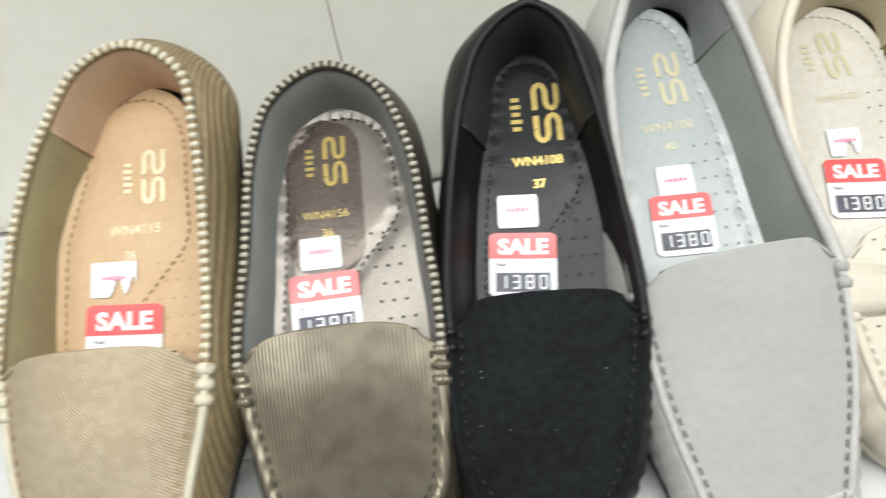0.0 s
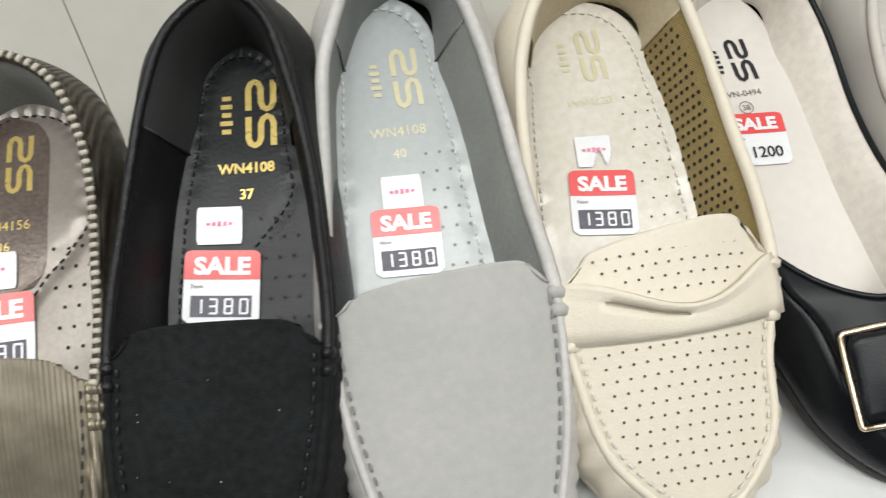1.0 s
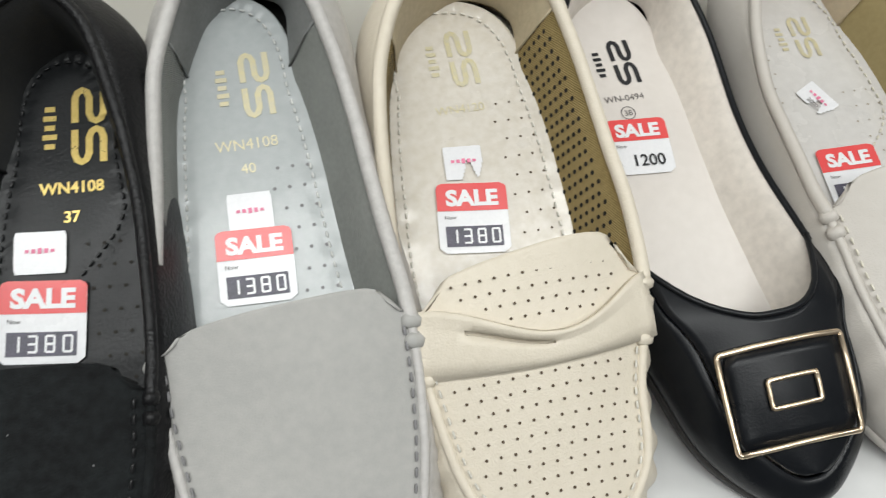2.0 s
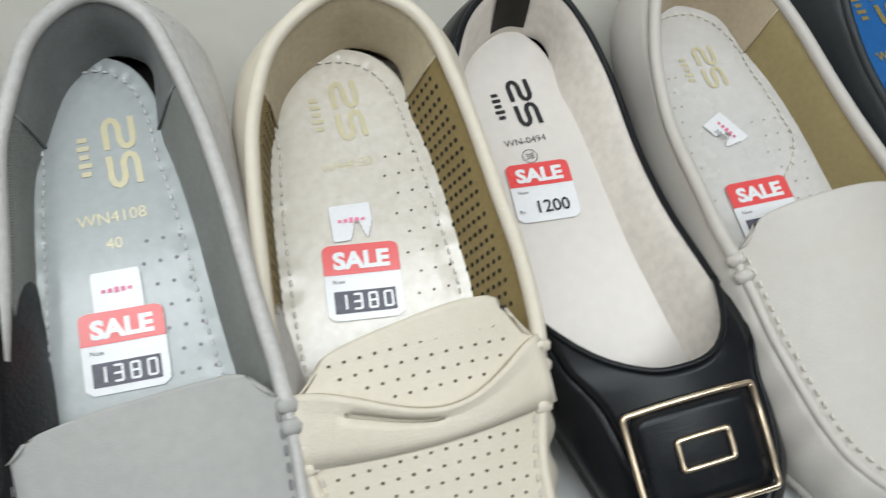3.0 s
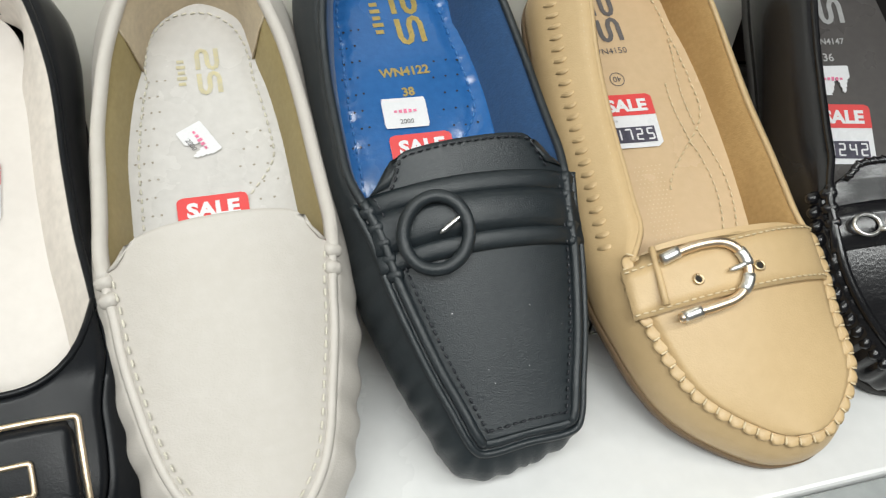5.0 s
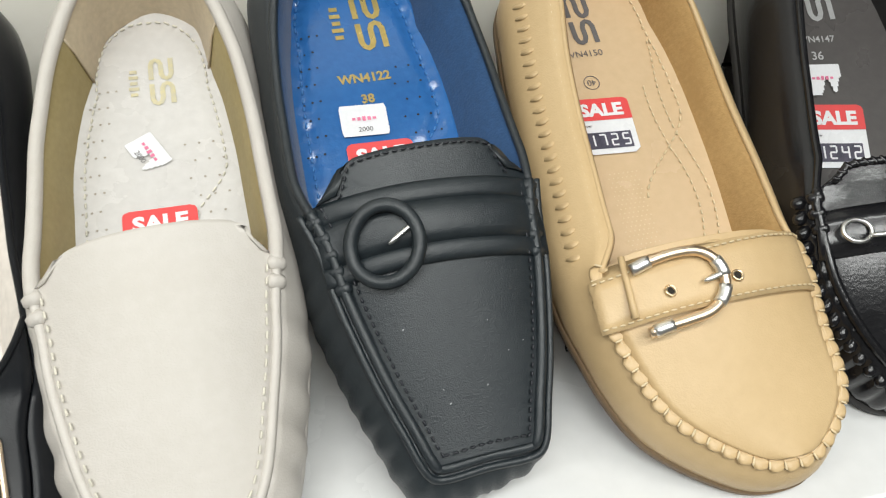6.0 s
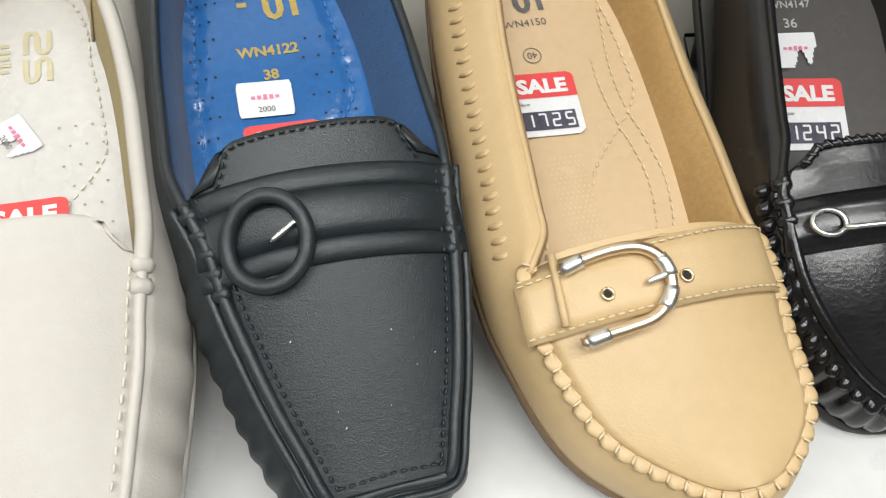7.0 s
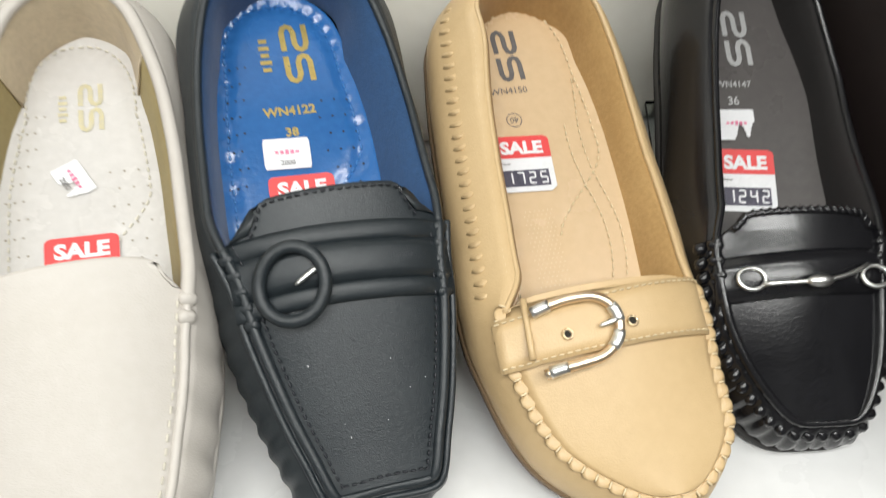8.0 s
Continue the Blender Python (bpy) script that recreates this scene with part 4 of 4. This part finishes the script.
def cream_loafer():
    x, y, psi, tau = 0.405, 0.178, 2, 22
    fm = Form(0.270, 0.0485, toe=0.40, square=0.6, wing=0.41, h_wing=0.046, h_heel=0.054, insole=(0.013, 0.019), skew=0.04, inset=0.009, gaps=(0.006, 0.008),
              shift=(-2, -2.5, -2.7, -1.5, -0.8, -1.2, 0, 1, 2), grow=(2, 0.5, 0, 0.5, 0.7, 2.2, -0.2, -4, -2))
    shoe = start_shoe("loafer", "plain cream leather loafer with pale grey insole", x, y, psi, tau)
    m = material("ivory_leather", (0.55, 0.515, 0.475), 0.5, second=(0.51, 0.475, 0.43), scale=16, mix=0.4, bump=0.12, bump_scale=1000, pattern="leather")
    inner = material("khaki_lining", (0.37, 0.295, 0.14), 0.65, second=(0.31, 0.245, 0.11), scale=30, bump=0.15, bump_scale=700)
    foot = material("pearl_insole", (0.60, 0.58, 0.56), 0.28, second=(0.54, 0.52, 0.50), scale=20, bump=0.1, bump_scale=500, coat=0.6)
    thread = material("ivory_thread", (0.70, 0.66, 0.56), 0.6, scale=60)
    dull = material("taupe_thread", (0.36, 0.32, 0.26), 0.6, scale=60)
    add_sole(fm, shoe, m)
    add_upper(fm, shoe, m, pucker=0.002, pucker_len=0.018)
    add_lining(fm, shoe, inner)
    add_heel_grip(fm, shoe, material("pale_heel_patch", (0.58, 0.48, 0.34), 0.55, scale=30, bump=0.15, bump_scale=800), 0.2)
    fm.groove = stitch_line(fm, 0.1)
    add_insole(fm, shoe, foot)
    add_apron(fm, shoe, m, 0.0125, 0.2, 0.12, lean=0.15)
    add_cord(fm, shoe, m, True, 0.0020, "seam_cord")
    add_cord(fm, shoe, m, False, 0.0030, "collar_binding")
    add_knots(fm, shoe, m, 2, 0.004, 0.007)
    add_stitches(seam_inside(fm, 0.003), shoe, thread, 0.005, 0.003, 0.0005, "apron_stitching")
    add_insole_stitch(fm, shoe, thread)
    add_mark(fm, shoe, M_FOIL_PALE, (0.0032, 0.2199), 1.05)
    add_dots(fm, shoe, dull, insole_spots(fm, 0.125, 0.19) + insole_spots(fm, 0.14, 0.22, False), 0.0006)
    add_label(fm, shoe, (-0.005, 0.182), -62, figure="2000", torn=True)
    add_sale(fm, shoe, (-0.0026, 0.1396), 0, "1380", "boxed", 0.030, 0.030)
    add_heel_tab(fm, shoe, M_HOLE)
    add_riser(fm, x, y, psi, tau)


def navy_buckle_loafer():
    x, y, psi, tau = 0.510, 0.203, 5, 27
    fm = Form(0.258, 0.0505, toe=0.54, square=1.0, wing=0.434, h_toe=0.025, h_wing=0.048, h_heel=0.055, insole=(0.014, 0.021), inset=0.011, skew=0.03, gaps=(0.005, 0.015), lean=0.0065,
              shift=(0, 0, 0, 0, -2.3, -1.2, -0.5, 0, 0), grow=(0, -0.5, -0.5, 0.5, 2.5, 4.3, 3.5, 3, 2))
    shoe = start_shoe("loafer", "blue-black leather loafer with covered ring buckle", x, y, psi, tau)
    m = material("blue_black_leather", (0.0115, 0.0165, 0.0205), 0.42, second=(0.019, 0.025, 0.029), scale=30, mix=0.5, spec=0.55, bump=0.17, bump_scale=1500, pattern="leather")
    inner = material("blue_suede_lining", (0.010, 0.052, 0.140), 0.75, second=(0.016, 0.070, 0.185), scale=30, bump=0.3, bump_scale=900, sheen=0.2)
    foot = material("royal_blue_insole", (0.018, 0.105, 0.31), 0.25, second=(0.025, 0.135, 0.38), scale=22, bump=0.2, bump_scale=500, coat=0.6)
    thread = material("navy_thread", (0.012, 0.014, 0.02), 0.5, scale=60)
    blue = material("blue_thread", (0.05, 0.20, 0.50), 0.5, scale=60)
    add_sole(fm, shoe, M_RUBBER, grow=0.0)
    add_upper(fm, shoe, m, pucker=0.0015, pucker_len=0.0105)
    add_lining(fm, shoe, inner)
    fm.quilt = 0.0028
    fm.groove = stitch_line(fm, 0.09)
    add_insole(fm, shoe, foot)
    add_apron(fm, shoe, m, 0.015, 0.1, 0.24)
    add_cord(fm, shoe, m, True, 0.0022, "seam_cord", lift=0.0012)
    add_cord(fm, shoe, m, True, 0.0016, "toe_piping", lift=-0.001, shift=-0.004)
    add_cord(fm, shoe, m, False, 0.0020, "collar_binding")
    add_stitches(seam_inside(fm, 0.004), shoe, thread, 0.0034, 0.0022, 0.0005, "apron_stitching")
    # the strap across, its folds, and the ring
    cols = 22
    l, r = fm.sides(fm.wing - 0.012)
    for lo, hi, lift, name in ((-0.024, -0.0075, 0.0030, "strap"), (-0.0085, 0.0, 0.0024, "strap_fold"), (-0.031, -0.023, 0.0024, "strap_fold")):
        g = []
        for row in range(5):
            dv = lo + (hi - lo) * row / 4
            for j in range(cols):
                s = j / (cols - 1)
                u = l - 0.003 + (r - l + 0.006) * s
                v = fm.wing + dv + -0.003 * (s - 0.5)
                g.append((u, v, fm.vamp_h(u, min(v, fm.wing)) + lift * math.sin(math.pi * (0.15 + 0.7 * row / 4)) * (0.5 + 0.5 * min(1, 8 * min(s, 1 - s)))))
        part(name, g, grid_faces(5, cols), m, shoe, thick=0.0018)
    cu, cv = -0.022, fm.wing - 0.021
    ring = []
    for g in np.linspace(0, 2 * math.pi, 41)[:-1]:
        u, v = cu + 0.0125 * math.cos(g), cv + 0.0138 * math.sin(g)
        ring.append((u, v, fm.vamp_h(u, min(v, fm.wing)) + 0.0052))
    v, f = tube(ring, 0.0027, 10, True)
    part("ring_buckle", v, f, m, shoe, "ring buckle covered in dark leather")
    h = fm.vamp_h(cu, cv) + 0.0062
    v, f = capsule((cu + 0.001, cv - 0.001, h), (cu + 0.0115, cv + 0.0045, h + 0.0026), 0.0011)
    part("buckle_prong", v, f, M_SILVER, shoe, "bright silver prong")
    add_knots(fm, shoe, m, 5, 0.0038, 0.0066, 0.004)
    add_stitches([(u, v - 0.0022, h + 0.0003) for u, v, h in fm.throat], shoe, thread, 0.0034, 0.0022, 0.0005, "tongue_stitching")
    add_insole_stitch(fm, shoe, blue)
    add_mark(fm, shoe, M_FOIL, (0.0025, 0.2149), 1.3)
    add_words(fm, shoe, M_FOIL, "WN4122", (-0.006, 0.1846), 0.0048, bold=0.035)
    add_words(fm, shoe, M_FOIL, "38", (-0.0068, 0.1739), 0.0046, name="printed_size", bold=0.035)
    add_dots(fm, shoe, M_HOLE, insole_spots(fm, 0.12, 0.19) + insole_spots(fm, 0.15, 0.215, False), 0.0006)
    add_label(fm, shoe, (-0.0110, 0.1631), -3, 0.0210, 0.0150, "2000")
    add_sale(fm, shoe, (-0.0075, 0.1372), -2, "1380")
    add_lint(fm, shoe, 8, 8)
    add_riser(fm, x, y, psi, tau)


def tan_buckle_shoe():
    x, y, psi, tau = 0.609, 0.180, 2, 24
    fm = Form(0.276, 0.0530, toe=0.50, square=0.35, wing=0.338, h_toe=0.024, h_wing=0.034, h_heel=0.046, insole=(0.010, 0.0145), inset=0.008, collar=0.012, bulge=0.0004, crown=0.009, skew=0.33, heel=0.79, waist=0.92, gaps=(0.001, 0.009), roll=0.010,
              shift=(0, -2, -2.5, 3, 7, 9, 9.5, 9, 9), grow=(4, 6, 3, 1.5, 4, 7, 10, 13, 8))
    shoe = start_shoe("moccasin", "tan leather moccasin with strap and gilt buckle", x, y, psi, tau)
    m = material("tan_leather", (0.585, 0.42, 0.225), 0.42, second=(0.54, 0.38, 0.20), scale=16, mix=0.4, bump=0.1, bump_scale=1000, pattern="leather")
    inner = material("tan_suede_lining", (0.46, 0.285, 0.11), 0.8, second=(0.38, 0.225, 0.08), scale=40, mix=0.6, bump=0.3, bump_scale=1100, sheen=0.1)
    foot = material("tan_leather_insole", (0.63, 0.46, 0.285), 0.26, second=(0.58, 0.42, 0.255), scale=18, bump=0.08, bump_scale=600, coat=0.6)
    thread = material("cream_thread", (0.74, 0.60, 0.38), 0.55, scale=60)
    add_sole(fm, shoe, material("brown_welt", (0.20, 0.13, 0.07), 0.6, scale=50))
    add_upper(fm, shoe, m)
    add_lining(fm, shoe, inner)
    fm.groove = stitch_line(fm, 0.10)
    add_insole(fm, shoe, foot)
    add_apron(fm, shoe, m, 0.003, 0.2, 0.05)
    # scalloped whip seam
    q, g = resample(loop_points(fm, True, -0.0006), 0.0062)
    bits, marks = [], []
    for a, d in zip(q, g):
        side = np.array([d[1], -d[0], 0.0])
        bits.append(capsule(a - side * 0.0040 - d * 0.0016, a + side * 0.0040 + d * 0.0016, 0.0042, flat=0.27))
        marks.append(capsule(a + d * 0.0031 - side * 0.0036 + np.array([0, 0, 0.0010]), a + d * 0.0031 - side * 0.0004 + np.array([0, 0, 0.0018]), 0.0005))
    v, f = merge(bits)
    tagged(part("whip_seam", v, f, m, shoe), kind="stuff")
    v, f = merge(marks)
    tagged(part("whip_thread", v, f, thread, shoe), kind="stuff")
    # whip seam along the outer quarter and a row of thread inside it
    v = fm.out[:, 1]
    span = [i for i in range(N // 2) if fm.wing + 0.008 < v[i] < 0.93 * fm.L]
    side = [wall_point(fm, i, 0.62, -0.0004) for i in span]
    q, g = resample(side, 0.0062)
    v2, f2 = merge([capsule(a - d * 0.0022 - np.array([-0.002, 0, -0.0036]), a + d * 0.0022 + np.array([-0.002, 0, -0.0036]), 0.0034, (0, 0, 1), 0.36) for a, d in zip(q, g)])
    tagged(part("side_whip_seam", v2, f2, m, shoe), kind="stuff")
    add_stitches([wall_point(fm, i, 0.93, 0.0006) for i in span], shoe, thread, 0.0036, 0.0024, 0.00045, "side_stitching")
    add_cord(fm, shoe, m, False, 0.0014, "collar_edge")
    # strap with thread rows, keeper, buckle
    cols, rows = 24, 5
    l, r = fm.sides(fm.wing - 0.006)
    g = []
    lines = ([], [])
    for row in range(rows):
        for j in range(cols):
            s = j / (cols - 1)
            k = row / (rows - 1)
            u = l - 0.005 + (r - l + 0.010) * s
            v = fm.wing - 0.0250 + 0.0235 * k + (0.003 + 0.004 * k) * (s - 0.5)
            e = max(0, 2 * s - 1 - 0.86) / 0.14
            h = fm.vamp_h(u, min(v, fm.wing)) + 0.0035 - 0.010 * e ** 1.5 - 110 * max(0, l - 0.001 - u) ** 2
            g.append((u, v, h))
            if row in (0, rows - 1):
                k = 0.0016 if row == 0 else -0.0016
                lines[row > 0].append((u, v + k, h + 0.0003))
    part("strap", g, grid_faces(rows, cols), m, shoe, thick=0.002)
    for line in lines:
        add_stitches(line, shoe, thread, 0.0034, 0.0023, 0.00042, "strap_stitching")
    s = 0.12
    u = l - 0.005 + (r - l + 0.010) * s
    keep = [(u + 0.002 * k, fm.wing - 0.0215 + 0.0255 * k + 0.007 * (s - 0.5), fm.vamp_h(u, fm.wing - 0.01) + 0.0045) for k in (0, 0.25, 0.5, 0.75, 1)]
    v, f = tube(keep, 0.0015, 8)
    part("strap_keeper", v, f, m, shoe)
    cu, cv = -0.0085, fm.wing - 0.0165
    shape = [(-0.0195, 0.0110), (-0.013, 0.0125), (-0.004, 0.0132), (0.004, 0.0120), (0.0095, 0.0075), (0.0115, 0.0005), (0.0095, -0.0065), (0.0035, -0.0115), (-0.005, -0.0128), (-0.012, -0.0132), (-0.0185, -0.0140)]
    pts = []
    for a, b in smooth_path(shape, 4):
        uu, vv = cu + 1.1 * a, cv + b + 0.02 * a
        pts.append((uu, vv, fm.vamp_h(uu, min(vv, fm.wing)) + 0.0062))
    bk = part("buckle", *tube(pts, 0.0021, 10), M_ROSE, shoe, "polished pale gold horseshoe buckle")
    for i in (0, len(pts) - 6, 16, 22):
        part("buckle_collar", *tube(pts[i:i + 5], 0.0026, 10), M_SILVER, bk)
    h = fm.vamp_h(cu + 0.008, cv) + 0.0068
    part("buckle_prong", *capsule((cu + 0.004, cv, h - 0.001), (cu + 0.0145, cv + 0.002, h + 0.001), 0.0012), M_SILVER, shoe)
    for du in (-0.0085, 0.0195):
        uu, vv = cu + du, cv + 0.03 * du
        h = fm.vamp_h(uu, vv) + 0.0040
        ring = [(uu + 0.0020 * math.cos(a), vv + 0.0020 * math.sin(a), h) for a in np.linspace(0, 2 * math.pi, 17)[:-1]]
        part("eyelet", *tube(ring, 0.0006, 6, True), M_GOLD, shoe, "small gilt eyelet")
        part("eyelet_hole", [(uu, vv, h - 0.0002)] + [(uu + 0.0017 * math.cos(a), vv + 0.0017 * math.sin(a), h - 0.0002) for a in np.linspace(0, 2 * math.pi, 13)[:-1]],
             [(0, i, i % 12 + 1) for i in range(1, 13)], M_HOLE, shoe)
    add_insole_stitch(fm, shoe, thread)
    add_mark(fm, shoe, M_INK_SOFT, (0.001, 0.2325), 1.25)
    add_words(fm, shoe, M_INK_SOFT, "WN4150", (-0.003, 0.2115), 0.0036)
    add_words(fm, shoe, M_INK_SOFT, "40", (-0.0042, 0.1945), 0.0032, 180, name="printed_size")
    ring = [(0.0038 * math.cos(a), 0.0038 * math.sin(a)) for a in np.linspace(0, 2 * math.pi, 25)]
    lay(fm, shoe, stroke2d(ring, 0.0004), (-0.0042, 0.1945), 0, M_INK_SOFT, "printed_circle")
    tiny = [(-0.011 + 0.0022 * i + 0.0011 * (j % 2), 0.108 + 0.0022 * j) for i in range(7) for j in range(18)]
    add_dots(fm, shoe, thread, tiny, 0.00032)
    for off, lo, hi in ((0.010, 0.10, 0.215), (0.017, 0.10, 0.190)):
        line = []
        for v in np.linspace(lo, hi, 40):
            _, r2 = insole_sides(fm, v, off)
            u = r2 + 0.004 * math.sin((v - lo) * 60)
            line.append((u, v, fm.floor_h(u, v) + 0.0003))
        add_stitches(line, shoe, thread, 0.0038, 0.0024, 0.00042, "arch_stitching")
    add_sale(fm, shoe, (-0.0052, 0.1700), -2.5, "1725", "boxed", 0.029, 0.0295)
    add_heel_tab(fm, shoe, material("brown_heel_edge", (0.07, 0.04, 0.02), 0.6, scale=60))
    add_riser(fm, x, y, psi, tau)


def black_snaffle_loafer():
    x, y, psi, tau = 0.697, 0.205, -6.5, 29
    fm = Form(0.262, 0.051, toe=0.5, square=0.7, wing=0.345, h_toe=0.026, h_wing=0.046, h_heel=0.056, insole=(0.016, 0.024), inset=0.009, collar=0.005, skew=0.30, crown=0.006, waist=0.86, heel=0.72, bulge=0.0006, gaps=(0.001, 0.004), roll=0.008,
              shift=(-3, -4, -4, 2, 4, 7, 6, 6, 6), grow=(0, 0, 0, -5, -4, -1.5, -2.5, -2.5, 0))
    shoe = start_shoe("loafer", "shiny black leather loafer with silver snaffle", x, y, psi, tau)
    m = material("glossy_black_leather", (0.007, 0.007, 0.008), 0.22, second=(0.011, 0.011, 0.013), scale=25, spec=0.4, bump=0.06, bump_scale=500, pattern="leather", coat=0.3)
    foot = material("charcoal_insole", (0.10, 0.092, 0.089), 0.30, second=(0.08, 0.073, 0.072), scale=20, bump=0.08, bump_scale=600)
    inner = material("dark_lining", (0.02, 0.018, 0.018), 0.6, scale=30)
    thread = material("grey_waxed_thread", (0.12, 0.12, 0.13), 0.4, scale=60)
    add_sole(fm, shoe, M_RUBBER)
    add_upper(fm, shoe, m, pucker=0.0022, pucker_len=0.0078)
    add_lining(fm, shoe, inner)
    add_insole(fm, shoe, foot)
    add_apron(fm, shoe, m, 0.008, 0.15, 0.15)
    add_cord(fm, shoe, m, True, 0.0022, "seam_cord", lift=0.001)
    add_stitches(loop_points(fm, True, 0.0, -0.004), shoe, m, 0.0064, 0.0080, 0.0029, "whip_seam", "", True, -0.0055, 0.5)
    add_cord(fm, shoe, m, False, 0.0018, "collar_binding")
    add_stitches(loop_points(fm, False, -0.008, -0.004), shoe, thread, 0.0028, 0.0020, 0.00055, "side_stitching")
    l, r = fm.sides(fm.wing - 0.01)
    g, cols = [], 20
    for row in range(4):
        for j in range(cols):
            s = j / (cols - 1)
            u = l - 0.002 + (r - l + 0.004) * s
            v = fm.wing - 0.029 + 0.020 * row / 3 + 0.003 * (s - 0.5)
            g.append((u, v, fm.vamp_h(u, v) + 0.0024 * math.sin(math.pi * (0.2 + 0.6 * row / 3))))
    part("saddle_strap", g, grid_faces(4, cols), m, shoe, thick=0.0018)
    part("tongue_edge", *tube([(u, v, h + 0.0004) for u, v, h in fm.throat], 0.0016, 8), m, shoe)
    add_stitches([(u, v, h + 0.0012) for u, v, h in fm.throat], shoe, m, 0.0036, 0.0042, 0.0011, "tongue_edge_whip", "", True, 0.0, 0.6)
    # snaffle bit
    cv = fm.wing - 0.021
    part("snaffle_bar", *tube([(u, cv - 0.003 + 0.0035 * (u / 0.02) ** 2 * (u > 0), fm.vamp_h(u, cv) + 0.0062) for u in np.linspace(-0.020, 0.030, 12)], 0.0010, 8), M_SILVER, shoe, "thin silver snaffle bar")
    part("snaffle_bead", *tube([(u, cv - 0.003, fm.vamp_h(u, cv) + 0.0064) for u in np.linspace(-0.002, 0.010, 9)], [0.0010, 0.0019, 0.0026, 0.0029, 0.003, 0.0029, 0.0026, 0.0019, 0.001], 10), M_SILVER, shoe, "oval silver bead")
    for cu in (-0.024, 0.034):
        ring = [(cu + 0.0062 * math.cos(a), cv + 0.0048 * math.sin(a), fm.vamp_h(cu, cv) + 0.0052) for a in np.linspace(0, 2 * math.pi, 25)[:-1]]
        part("snaffle_ring", *tube(ring, 0.0010, 8, True), M_SILVER, shoe, "silver snaffle ring")
    add_knots(fm, shoe, m, 3, 0.004, 0.0065, 0.004)
    add_mark(fm, shoe, M_FOIL_SILVER, (0.0042, 0.2045), 1.3)
    add_words(fm, shoe, M_FOIL_SILVER, "WN4147", (-0.0015, 0.1782), 0.0036, bold=0.015)
    add_words(fm, shoe, M_FOIL_SILVER, "36", (-0.0027, 0.1692), 0.0046, name="printed_size", bold=0.015)
    add_label(fm, shoe, (-0.0033, 0.1560), 0, 0.0194, 0.0160, torn=True)
    add_sale(fm, shoe, (-0.0020, 0.1270), -2, "1242", "boxed", 0.030, 0.0315)
    add_riser(fm, x, y, psi, tau)


gold_loafer()
bronze_loafer()
black_suede_loafer()
grey_loafer()
cream_penny_loafer()
black_ballet_flat()
cream_loafer()
navy_buckle_loafer()
tan_buckle_shoe()
black_snaffle_loafer()
